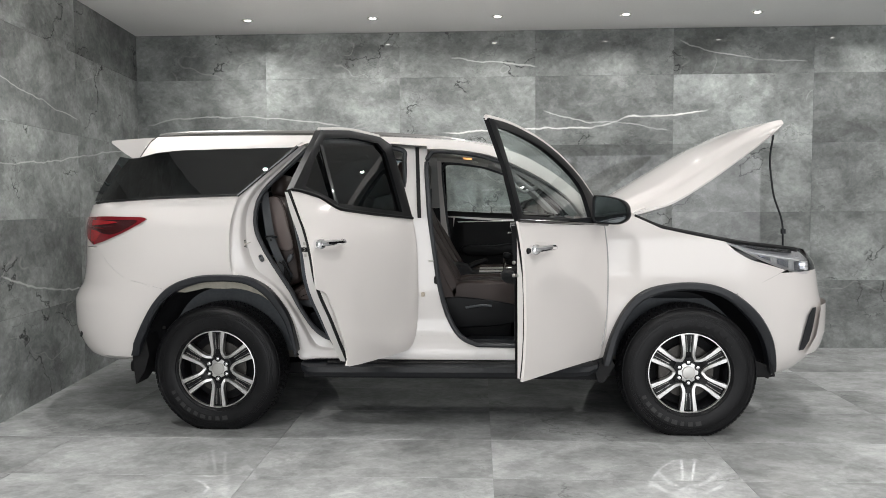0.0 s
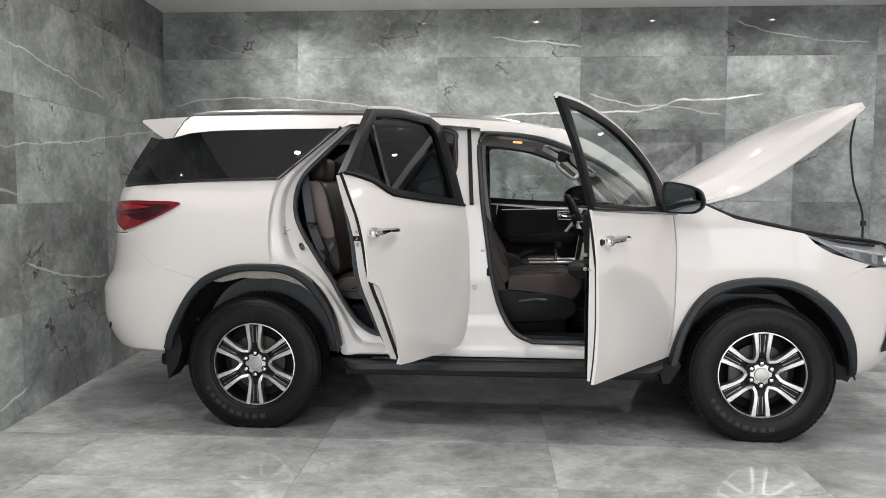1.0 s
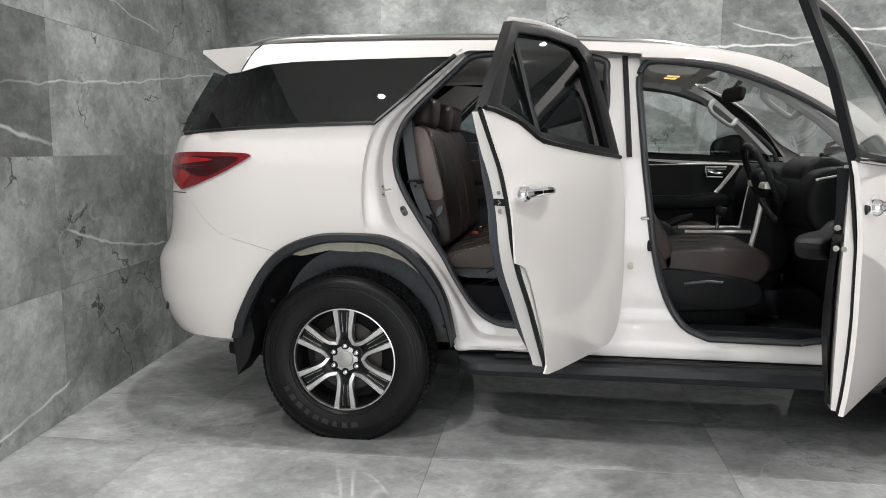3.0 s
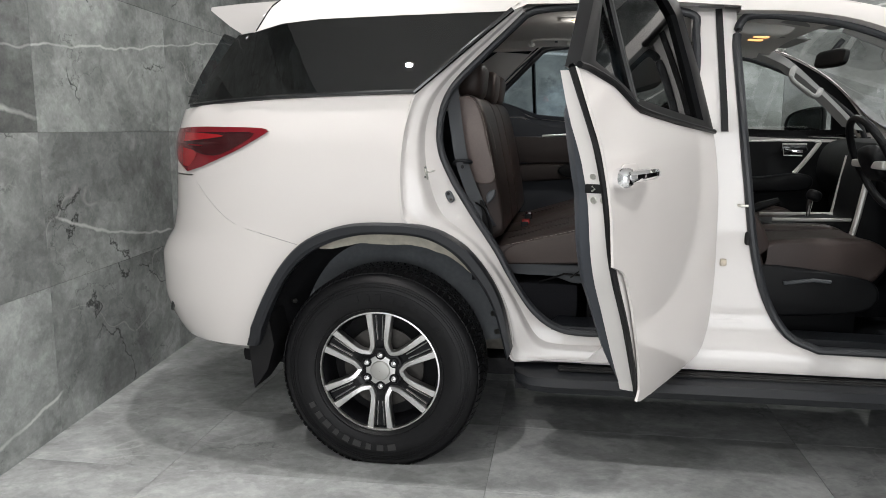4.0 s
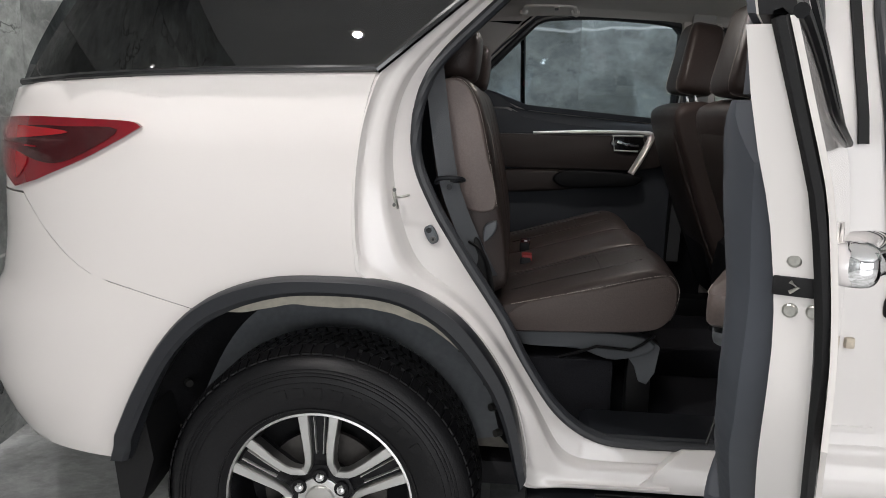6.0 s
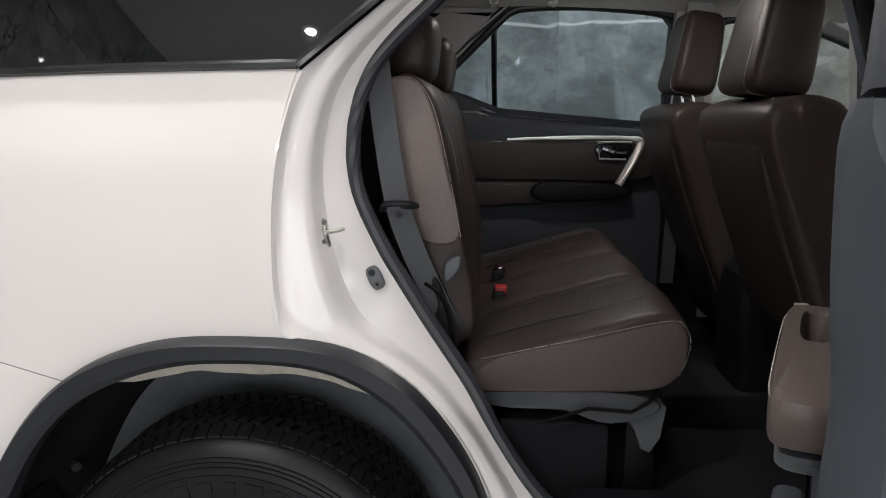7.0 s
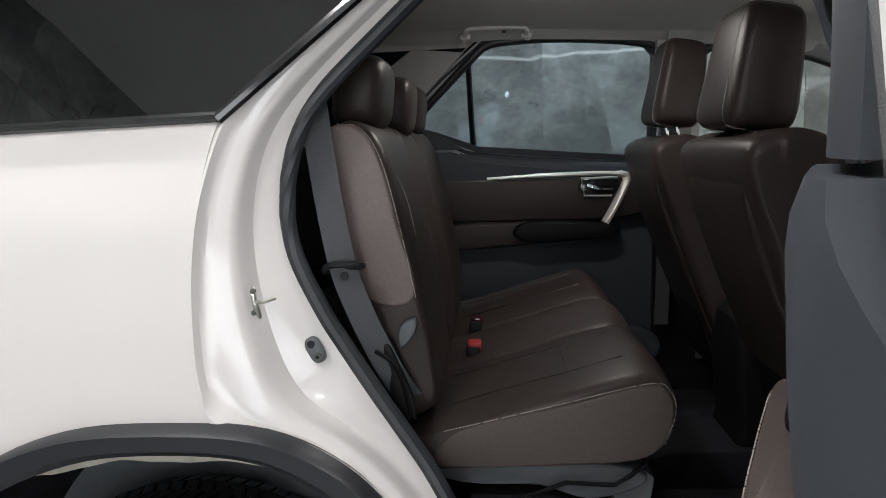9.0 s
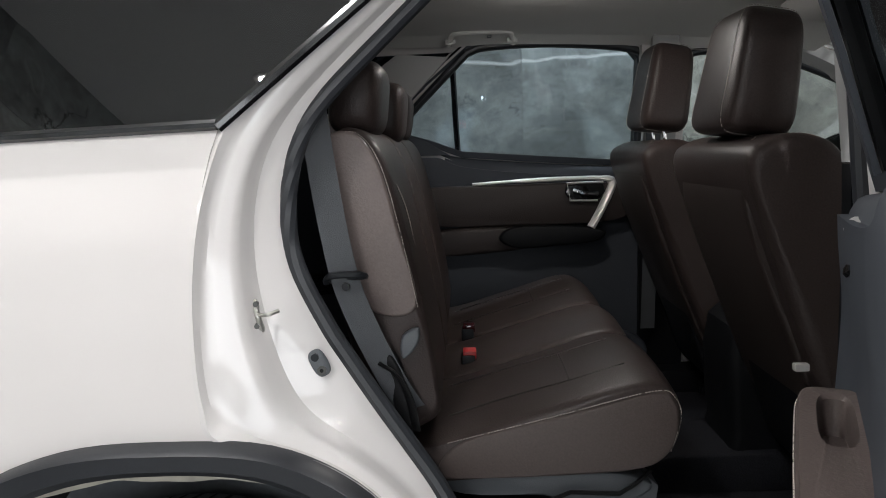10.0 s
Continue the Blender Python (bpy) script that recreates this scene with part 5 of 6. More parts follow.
    line = [(0.52, -0.713, 1.221), (0.66, -0.712, 1.228), (0.85, -0.710, 1.232), (0.988, -0.708, 1.229), (1.004, -0.704, 1.207), (0.968, -0.690, 1.13), (0.927, -0.676, 1.062)]
    line = [(x, card_in(z) - 0.027, z) for x, y, z in line] if out else line
    part("trim_strip", f(turn(tube(cr(line, 5), [0.008] * 6 + [0.011] * 9 + [0.016] * 16, 8, flat=0.7), m)), SILVER, door, "satin silver grab trim")
    part("release_cup", f(turn(side_loft([(0.847, 1.214), (0.972, 1.212), (0.960, 1.159), (0.857, 1.157)], -0.700, -0.683, 0.006, 2), mt)), GLOSSB, door)
    part("release_lever", f(turn(tube([(0.867, -0.680, 1.192), (0.902, -0.672, 1.180), (0.952, -0.678, 1.178)], 0.008, 8), mt)), CHROME, door)
    part("release_bezel", f(turn(tube([(0.972, -0.684, 1.218), (0.847, -0.684, 1.217), (0.857, -0.684, 1.157), (0.952, -0.684, 1.155)], 0.004, 6), mt)), SILVER, door)
    part("pocket", f(turn(side_loft([(0.66, 0.66), (1.06, 0.68), (1.10, 0.56), (0.72, 0.54)], -0.750, -0.700, 0.02), m)), TRIM, door)
    part("latch", f(turn(box(0.199, 0.23, -0.856, -0.812, 1.109, 1.131, 0.003), m)), RUBBER, door)
    part("latch_claw", f(turn(tube([(0.198, -0.83, 1.114), (0.198, -0.838, 1.120), (0.198, -0.83, 1.126)], 0.0025, 6), m)), STEEL, door)
    for z, y, x in ((1.150, -0.832, 0.199), (1.092, -0.832, 0.208), (1.093, -0.856, 0.208)):
        part("screw", f(turn(tube([(x + 0.01, y, z), (x - 0.001, y, z), (x - 0.003, y, z)], [0.0085, 0.0085, 0.006], 12), m)), STEEL, door)
    return door


def front_door(m, f, label, glass=CLEAR, fold=0.0):
    door = group_part("front_door", car)
    door["label"] = label
    part("outer_skin", f(turn(sheet(FRONT_SKIN, side_y, 0.014, 0.05), m)), PAINT, door, "glossy white door skin")
    part("inner_shell", f(turn(moulded(inset(FRONT_SKIN, 0.016, 1.72, 0.85), lambda x, z: side_y(x, z) + 0.012, lambda x, z: -0.800 - 0.026 * max(0.0, 1 - (x - 1.265) / 0.06), 0.03), m)), PAINT_IN, door, "white painted door edge")
    card_in = table([(0.45, -0.79), (0.6, -0.766), (0.75, -0.756), (0.95, -0.765), (1.1, -0.775), (1.24, -0.782)])
    part("trim_card", f(turn(moulded(inset(FRONT_SKIN, 0.035, 1.72, 0.85), lambda x, z: -0.803, lambda x, z: card_in(z) - 0.040 * max(0.0, 1 - (x - 1.285) / 0.10), 0.035), m)), TRIMB, door, "charcoal moulded door trim")
    part("window_frame", f(turn(ring(FF_OUT, FF_IN, lambda x, z: side_y(1.0, z) - 0.001, 0.026, 1, 0.004), m)), FRAMEB, door, "black window frame")
    part("frame_cap", f(turn(tube([(p[0], side_y(1.0, p[1]) + 0.012, p[1] + 0.004) for p in cr(FF_OUT[2:23], 1)], 0.013, 8), m)), PAINT, door)
    part("window", f(turn(sheet([(1.272, 1.28), (1.264, 1.690), (1.42, 1.674), (1.67, 1.610), (1.88, 1.51), (2.01, 1.40), (2.04, 1.258)], lambda x, z: side_y(1.0, z) + 0.018, 0.004, 0.1), m)), glass, door, "clear door window")
    part("belt_moulding", f(turn(tube([(x, side_y(1.0, z) - 0.003, z + 0.004) for x, z in FRONT_SKIN[:10]], 0.008, 8), m)), GLOSSB, door)
    sealpts = inset(FRONT_SKIN, 0.013, 1.72, 0.85)
    part("door_edge_seal", f(turn(tube([(x, side_y(x, z) + 0.019, z) for x, z in sealpts + sealpts[:1]], 0.0065, 6, cap=False), m)), RUBBER, door, "black edge seal")
    handle_parts(m, f, 1.40, 1.115, door)
    # Thin grey tube added on the skin to draw the shut line to the wing.
    front_line = cr([(2.190, 1.207), (2.200, 1.05), (2.204, 0.90), (2.196, 0.69), (2.160, 0.52)], 4)
    part("shut_line", f(turn(tube([(x, side_y(x, z) - 0.001, z) for x, z in front_line], 0.0045, 6), m)), LINING2, door)
    part("key_plug", f(turn(pillow((0.029, 0.012, 0.029), pose(1.268, side_y(1.268, 1.11) - 0.001, 1.11), 0.8, 16, 10), m)), RUBBER, door, "round black plug")
    part("arm_rest", f(turn(side_loft([(1.40, 1.0), (1.65, 1.01), (1.86, 1.03), (1.92, 0.99), (1.85, 0.94), (1.45, 0.93)], -0.752, -0.655, 0.025), m)), TRIMB, door)
    part("trim_strip", f(turn(tube(cr([(1.36, -0.722, 1.19), (1.60, -0.720, 1.195), (1.80, -0.718, 1.200), (1.935, -0.716, 1.195), (1.94, -0.714, 1.175), (1.88, -0.708, 1.09), (1.83, -0.700, 1.03)], 5), [0.005] * 6 + [0.008] * 9 + [0.013] * 16, 8, flat=0.7), m)), SILVER, door, "satin silver grab trim")
    part("release_cup", f(turn(side_loft([(1.77, 1.178), (1.89, 1.176), (1.88, 1.126), (1.78, 1.124)], -0.738, -0.724, 0.006, 2), m)), GLOSSB, door)
    part("release_bezel", f(turn(tube([(1.89, -0.722, 1.180), (1.77, -0.722, 1.180), (1.78, -0.722, 1.122), (1.87, -0.722, 1.120)], 0.004, 6), m)), SILVER, door)
    part("release_lever", f(turn(tube([(1.785, -0.722, 1.155), (1.82, -0.718, 1.145), (1.87, -0.722, 1.143)], 0.008, 8), m)), CHROME, door)
    part("latch", f(turn(box(1.250, 1.28, -0.848, -0.803, 1.016, 1.036, 0.003), m)), RUBBER, door)
    for z, y in ((1.055, -0.812), (0.994, -0.812), (0.994, -0.834)):
        part("screw", f(turn(tube([(1.262, y, z), (1.251, y, z), (1.249, y, z)], [0.0085, 0.0085, 0.006], 12), m)), STEEL, door)
    # The side mirror.
    mt = m @ swing(2.03, -0.865, -fold)
    if fold:
        mt = Matrix.Translation((-0.03, 0, 0)) @ mt
    rim = cr([(-0.868, 1.368), (-0.862, 1.30), (-0.872, 1.228), (-0.95, 1.217), (-1.03, 1.220), (-1.073, 1.258), (-1.062, 1.322), (-1.02, 1.353), (-0.95, 1.371), (-0.89, 1.378)], 4, True)

    def mirror_row(x, k):
        return [(x, -0.962 + (y + 0.962) * k, 1.297 + (z - 1.297) * k) for y, z in rim]
    end = (2.06, -0.885, 1.25) if fold else (2.10, -0.95, 1.255)
    part("mirror_arm", f(turn(tube([(2.14, -0.84, 1.235), (2.12, -0.87, 1.24), end], [0.03, 0.025, 0.028], 10, flat=0.8), m)), GLOSSB, door)
    part("mirror_housing", f(turn(loft([mirror_row(x, k) for x, k in ((2.040, 0.86), (2.026, 0.88), (2.022, 0.94), (2.028, 0.99), (2.045, 1.0), (2.075, 0.96), (2.10, 0.86), (2.118, 0.70), (2.126, 0.45), (2.128, 0.15))], closed=True, cap=True), mt)), FRAMEB, door, "black mirror housing")
    part("mirror_glass", f(turn(loft([mirror_row(x, k) for x, k in ((2.039, 0.87), (2.034, 0.87), (2.0335, 0.6), (2.033, 0.2))], closed=True, cap=True), mt)), MIRROR, door, "mirror glass")
    return door


def same(bm):
    return bm


rear_door(swing(1.14, -0.86, 66.7), same, "white rear passenger door, wide open", 0.088)
rear_door(SHUT, flip, "white rear passenger door, closed", glass=TINTF)
front_door(swing(2.25, -0.82, 58.8), same, "white front door with side mirror, wide open")
front_door(SHUT, flip, "white front door with folded side mirror, closed", fold=50)

# Door furniture on the jambs.
striker = part("door_striker", tube(cr([(0.168, -0.835, 1.128), (0.172, -0.845, 1.105), (0.178, -0.838, 1.078)], 5), [0.002] + [0.0045] * 9 + [0.002], 8), STEEL, car, "zinc door striker")
for z in (1.122, 1.088):
    part("striker_screw", tube([(0.170, -0.838, z), (0.1705, -0.8465, z)], 0.0042, 8), DARKST, striker)
part("striker_loop", tube(cr([(0.172, -0.845, 1.106), (0.19, -0.858, 1.108), (0.206, -0.848, 1.112)], 4), 0.003, 8), STEEL, striker)
bolt = part("jamb_plug", pillow((0.027, 0.018, 0.046), pose(0.2515, -0.791, 1.014, 0, -26, 0), 0.7), TRIMG, car, "black oval plug with dark bolts")
part("bolt_head", tube([(0.2565, -0.79, 1.004), (0.2565, -0.8025, 1.004)], 0.0075, 12), DARKST, bolt)
part("bolt_recess", tube([(0.2565, -0.8020, 1.004), (0.2565, -0.8030, 1.004)], 0.0032, 8), RUBBER, bolt)
part("bolt_head", tube([(0.2465, -0.79, 1.025), (0.2465, -0.8015, 1.025)], 0.0065, 12), BLACKP, bolt)
part("jamb_plug", pillow((0.024, 0.02, 0.048), pose(1.297, -0.797, 0.885), 0.6), RUBBER, car)
part("door_striker", tube([(1.258, -0.80, 1.0), (1.262, -0.825, 1.0), (1.285, -0.825, 1.0)], 0.005, 8), STEEL, car)
part("door_hinge", box(1.208, 1.230, -0.806, -0.785, 0.786, 0.812, 0.006), RUST, car, "greasy stained door hinge")

# ---- interior ----
part("cabin_floor", box(0.50, 2.25, -0.72, 0.72, 0.40, 0.47, 0.01), CARPET, car, "black carpeted cabin floor")
part("load_floor", box(-0.95, 0.28, -0.585, 0.585, 0.66, 0.72, 0.01), CARPET, car)
part("tunnel", side_loft([(0.9, 0.44), (0.95, 0.56), (2.2, 0.60), (2.2, 0.44)], -0.13, 0.13, 0.04, 2), CARPET, car)
part("sill_trim", box(0.50, 2.2, 0.655, 0.795, 0.465, 0.548, 0.008), TRIMB, car)
part("belt_anchor_tag", box(1.072, 1.098, -0.628, -0.612, 0.929, 0.943, 0.003), SILVER, car)
lin = []
for x in zs(-0.55, 1.65, 0.11):
    w = 0.60 + 0.02 * (x > -0.3)
    zc = edge_z(x) - 0.02
    lin.append([(x, w * k / 8, zc - 0.030 * abs(k / 8) ** 3 + 0.012) for k in range(-8, 9)])
part("headlining", thicken(loft(lin), (0, 0, 0.01)), LINING, car, "pale grey fabric headlining")
both("roof_side_trim", lambda: loft([[(x, -0.60, edge_z(x) - 0.036) for x in zs(-0.5, 1.6, 0.15)], [(x, -0.645, edge_z(x) - 0.050) for x in zs(-0.5, 1.6, 0.15)], [(x, -0.674, edge_z(x) - 0.064) for x in zs(-0.5, 1.6, 0.15)]]), LINING)
both("rear_pillar_trim", lambda: sheet([(0.02, 1.36), (0.17, 1.37), (0.215, 1.42), (0.33, 1.53), (0.45, 1.65), (0.28, 1.665), (0.13, 1.56), (0.0, 1.45)], lambda x, z: -0.70 + (z - 1.36) * 0.16, 0.03, 0.08), LINING2, "grey pillar trim")
both("load_side_trim", lambda: sheet([(-0.72, 0.935), (0.21, 0.935), (0.20, 1.0), (0.14, 1.36), (-0.70, 1.33), (-0.74, 1.1)], lambda x, z: -0.66, 0.04, 0.15), TRIM)
both("pillar_trim", lambda: sheet([(1.10, 0.5), (1.26, 0.5), (1.235, 1.0), (1.22, 1.3), (1.105, 1.3)], lambda x, z: pillar_y(z) + 0.047, 0.03, 0.12), TRIMB)
both("upper_pillar_trim", lambda: sheet([(1.105, 1.303), (1.22, 1.303), (1.205, 1.70), (1.12, 1.70)], lambda x, z: pillar_y(z) + 0.047, 0.03, 0.12), LINING2)
for s in (-1, 1):
    for x0 in (0.455, 1.50):
        dz = 0.032 if x0 < 1 else -0.010
        gh = part("grab_handle", tube(cr([(x0, s * 0.628, 1.655 + dz), (x0 + 0.006, s * 0.600, 1.672 + dz), (x0 + 0.022, s * 0.572, 1.684 + dz), (x0 + 0.10, s * 0.568, 1.686 + dz), (x0 + 0.19, s * 0.572, 1.684 + dz), (x0 + 0.206, s * 0.600, 1.672 + dz), (x0 + 0.212, s * 0.628, 1.655 + dz)], 4), 0.0095, 8, flat=0.8), LINING, car, "folding grab handle")
        for e in (0.004, 0.208):
            part("handle_foot", pillow((0.036, 0.03, 0.02), pose(x0 + e, s * 0.62, 1.665 + dz), 0.5), LINING, gh)
        part("coat_hook", box(x0 + 0.125, x0 + 0.140, s * 0.60 - 0.008, s * 0.60 + 0.008, 1.672 + dz, 1.684 + dz, 0.003), TRIMG, car)


def front_seat(y, head, label):
    seat = group_part("front_seat", car)
    seat["label"] = label
    seat.location = (0.045, 0.0, 0.0)
    lo, hi = y - 0.255, y + 0.255
    part("seat_back", side_loft([(0.985, 1.345), (1.06, 1.350), (1.12, 1.30), (1.20, 1.10), (1.31, 0.86), (1.36, 0.74), (1.30, 0.66), (1.20, 0.66), (1.10, 0.85), (0.99, 1.15), (0.945, 1.30)], lo - 0.004, hi + 0.004, 0.032, 5, 5), LEATHER, seat, "brown leather seat back")
    part("back_panel", side_loft([(0.955, 1.28), (0.975, 1.285), (1.10, 0.95), (1.20, 0.70), (1.17, 0.68), (1.07, 0.90), (0.97, 1.17)], lo + 0.055, hi - 0.055, 0.02, 4), plain("seat_back_vinyl", (0.030, 0.021, 0.018), 0.5, grain=0.3, scale=300, bump=0.3, vary=0.12), seat, "dark brown vinyl back panel")
    for s in (-1, 1):
        b0, b1 = sorted((y + s * 0.252, y + s * 0.165))
        part("side_bolster", side_loft([(1.07, 1.30), (1.16, 1.22), (1.28, 1.02), (1.38, 0.83), (1.36, 0.72), (1.24, 0.74), (1.10, 1.0), (1.03, 1.2)], b0, b1, 0.035, 4), LEATHER, seat)
        part("cushion_bolster", side_loft([(1.30, 0.77), (1.36, 0.845), (1.52, 0.862), (1.70, 0.862), (1.78, 0.82), (1.78, 0.76), (1.68, 0.68), (1.36, 0.68)], b0, b1, 0.03, 4), LEATHER, seat)
        stitch(cr([(1.04, y + s * 0.19, 1.335), (1.15, y + s * 0.225, 1.21), (1.27, y + s * 0.235, 1.02), (1.36, y + s * 0.24, 0.84)], 4), seat)
        stitch(cr([(0.990, y + s * 0.160, 1.349), (0.950, y + s * 0.166, 1.318), (0.951, y + s * 0.170, 1.27), (0.985, y + s * 0.178, 1.16)], 4), seat)
        part("head_post", tube([(head[0] + 0.004, y + s * 0.07, 1.30), (head[0] - 0.011, y + s * 0.07, 1.40)], 0.006, 8), CHROME, seat)
    part("seat_cushion", side_loft([(1.25, 0.76), (1.36, 0.825), (1.55, 0.838), (1.72, 0.848), (1.79, 0.81), (1.77, 0.74), (1.66, 0.68), (1.30, 0.68)], lo + 0.02, hi - 0.02, 0.04, 5), LEATHER, seat, "brown leather seat cushion")
    part("seat_side_cover", side_loft([(1.22, 0.72), (1.34, 0.765), (1.6, 0.74), (1.74, 0.70), (1.70, 0.60), (1.30, 0.58)], lo - 0.012, lo + 0.04, 0.015, 4), TRIMB, seat)
    part("seat_lever", tube([(1.42, lo - 0.02, 0.70), (1.52, lo - 0.022, 0.715), (1.58, lo - 0.02, 0.71)], 0.012, 8, flat=0.6), TRIMG, seat)
    part("seat_rail", box(1.25, 1.78, y - 0.22, y - 0.19, 0.465, 0.50, 0.004), TRIMB, seat)
    part("seat_rail", box(1.25, 1.78, y + 0.19, y + 0.22, 0.465, 0.50, 0.004), TRIMB, seat)
    part("seat_frame", box(1.30, 1.70, y - 0.21, y + 0.21, 0.50, 0.67, 0.02), TRIMB, seat)
    part("pocket_edge", tube(cr([(1.055, lo + 0.07, 0.985), (1.075, y - 0.08, 0.945), (1.080, y + 0.08, 0.935), (1.065, hi - 0.07, 0.965)], 5), 0.004, 6), TRIMG, seat)
    part("map_pocket", side_loft([(1.075, 0.92), (1.09, 0.925), (1.19, 0.66), (1.15, 0.66)], lo + 0.10, hi - 0.10, 0.02, 3), TRIMB, seat)
    hx, zc, tall = head

    def taper(p):
        k = (p[2] - zc) / tall
        return Vector((hx + (p[0] - hx) * (1 - 0.22 * k), y + (p[1] - y) * (1 - 0.20 * k), p[2]))
    mh = pose(hx, y, zc, 0, 9, 0)
    bm = pillow((0.132, 0.258, tall), mh, 0.34, 32, 20)
    for v in bm.verts:
        v.co = taper(v.co)
    hr = part("head_restraint", bm, LEATHER, seat, "brown leather head restraint")
    for s in (-1, 1):
        pts = [taper(mh @ Vector((0.0667 * math.copysign(abs(math.cos(a)) ** 0.34, math.cos(a)), s * 0.088, tall * 0.502 * math.copysign(abs(math.sin(a)) ** 0.34, math.sin(a))))) for a in [2 * math.pi * k / 28 for k in range(29)]]
        stitch(pts, hr)
    return seat


front_seat(-0.36, (1.030, 1.474, 0.248), "brown leather driver's seat with head restraint")
front_seat(0.425, (1.056, 1.506, 0.258), "brown leather front passenger seat with head restraint")

bench = group_part("rear_bench", car)
bench["label"] = "brown leather second-row bench seat"
bench.location = (0.026, -0.022, 0.0)
CUSH = [(0.33, 0.74), (0.34, 0.795), (0.46, 0.826), (0.62, 0.874), (0.76, 0.914), (0.822, 0.905), (0.846, 0.855), (0.828, 0.785), (0.74, 0.748), (0.46, 0.738)]
for y0, y1 in ((-0.615, -0.22), (-0.215, 0.10), (0.105, 0.60)):
    part("seat_cushion", side_loft(CUSH, y0, y1, 0.022, 6, 4, 0.016, 7), LEATHER, bench, "brown leather seat cushion")
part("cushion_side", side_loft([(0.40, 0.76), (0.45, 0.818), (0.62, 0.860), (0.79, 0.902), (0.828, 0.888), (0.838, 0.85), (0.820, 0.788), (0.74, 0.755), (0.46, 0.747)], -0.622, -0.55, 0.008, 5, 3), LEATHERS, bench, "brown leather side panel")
stitch(cr([(0.42, -0.6215, 0.817), (0.62, -0.6235, 0.865), (0.79, -0.6235, 0.906), (0.829, -0.6215, 0.892), (0.840, -0.6215, 0.853), (0.822, -0.6195, 0.790)], 6), bench)
top_z = table([(0.40, 0.812), (0.46, 0.828), (0.62, 0.875), (0.76, 0.915)])
for y0, y1 in ((-0.615, -0.22), (0.105, 0.60)):
    mid_y, half_w = (y0 + y1) / 2, (y1 - y0) / 2

    def on_top(x, y):
        return (x, y, top_z(x) + 0.016 * (1 - ((y - mid_y) / half_w) ** 2) - 0.0002)
    for y in (mid_y - 0.095, mid_y + 0.095):
        part("seam", tube([on_top(0.42 + 0.034 * k, y + 0.006 * math.sin(k * 0.6)) for k in range(11)], 0.0017, 6), SEAM, bench)
    part("seam", tube([on_top(0.655, mid_y - 0.095 + 0.019 * k) for k in range(11)], 0.0017, 6), SEAM, bench)
BACK = [(0.235, 1.375), (0.285, 1.382), (0.325, 1.33), (0.358, 1.20), (0.385, 1.06), (0.405, 0.93), (0.40, 0.85), (0.30, 0.84), (0.24, 1.02), (0.20, 1.25)]
for y0, y1 in ((-0.60, -0.20), (-0.195, 0.10), (0.105, 0.60)):
    part("seat_back", side_loft(BACK, y0, y1, 0.03, 6, 4), LEATHER, bench, "brown leather seat back")
part("back_side", side_loft([(0.222, 1.370), (0.275, 1.377), (0.315, 1.32), (0.346, 1.20), (0.372, 1.065), (0.30, 1.055), (0.262, 1.12), (0.215, 1.28)], -0.606, -0.53, 0.008, 5, 3), LEATHERL, bench, "paler leather side panel")
stitch(cr([(0.225, -0.600, 1.373), (0.278, -0.603, 1.378), (0.318, -0.605, 1.322), (0.349, -0.606, 1.20), (0.375, -0.606, 1.065)], 6), bench)
stitch(cr([(0.322, -0.57, 1.33), (0.352, -0.50, 1.24), (0.372, -0.47, 1.12)], 6), bench)
for y, x, z, w in ((-0.40, 0.262, 1.455, 0.27), (-0.04, 0.275, 1.445, 0.22), (0.38, 0.262, 1.455, 0.27)):
    part("head_restraint", pillow((0.105, w * 0.9, 0.145), pose(x, y, z - 0.006, 0, 6, 0), 0.5, 24, 14), LEATHER, bench, "brown leather head restraint")
part("hinge_cover", side_loft([(0.35, 0.74), (0.50, 0.745), (0.74, 0.735), (0.80, 0.70), (0.70, 0.665), (0.60, 0.690), (0.44, 0.70)], -0.58, -0.52, 0.012, 4), TRIMG, bench, "grey plastic seat hinge cover")
part("seat_foot", sheet([(0.715, 0.690), (0.79, 0.722), (0.815, 0.70), (0.805, 0.63), (0.785, 0.597), (0.765, 0.605), (0.752, 0.645), (0.735, 0.668)], lambda x, z: -0.56, 0.06, 0.08), TRIMG, bench, "grey plastic seat foot")
part("foot_post", box(0.735, 0.80, -0.545, -0.505, 0.47, 0.69, 0.008), RUBBER, bench)
part("seat_bracket", tube([(0.55, -0.592, 0.672), (0.60, -0.594, 0.688), (0.645, -0.594, 0.706), (0.735, -0.592, 0.700), (0.765, -0.588, 0.716), (0.795, -0.585, 0.742)], 0.0085, 8, flat=0.5), RUBBER, bench, "black seat hinge bracket")
part("seat_foot", sheet([(0.69, 0.675), (0.80, 0.725), (0.815, 0.60), (0.80, 0.48), (0.765, 0.48), (0.745, 0.60)], lambda x, z: 0.50, 0.06, 0.08), TRIMG, bench)
part("heel_board", box(0.46, 0.70, -0.56, 0.58, 0.44, 0.66, 0.02), CARPET, bench)
part("recline_lever", side_loft([(0.345, 1.015), (0.375, 1.03), (0.372, 1.0), (0.345, 0.975)], -0.625, -0.60, 0.006, 3), TRIMG, bench)
for y, z, big in ((-0.14, 0.872, 1), (0.10, 0.880, 0)):
    bk = part("buckle", box(0.445, 0.480, y - 0.026, y + 0.026, z - 0.10, z - 0.018, 0.008), BLACKP, bench, "seat belt buckle")
    part("buckle_button", box(0.450, 0.482, y - 0.022, y + 0.022, z - 0.030, z - 0.010, 0.003), REDB if big else REDD, bk, "red release button")

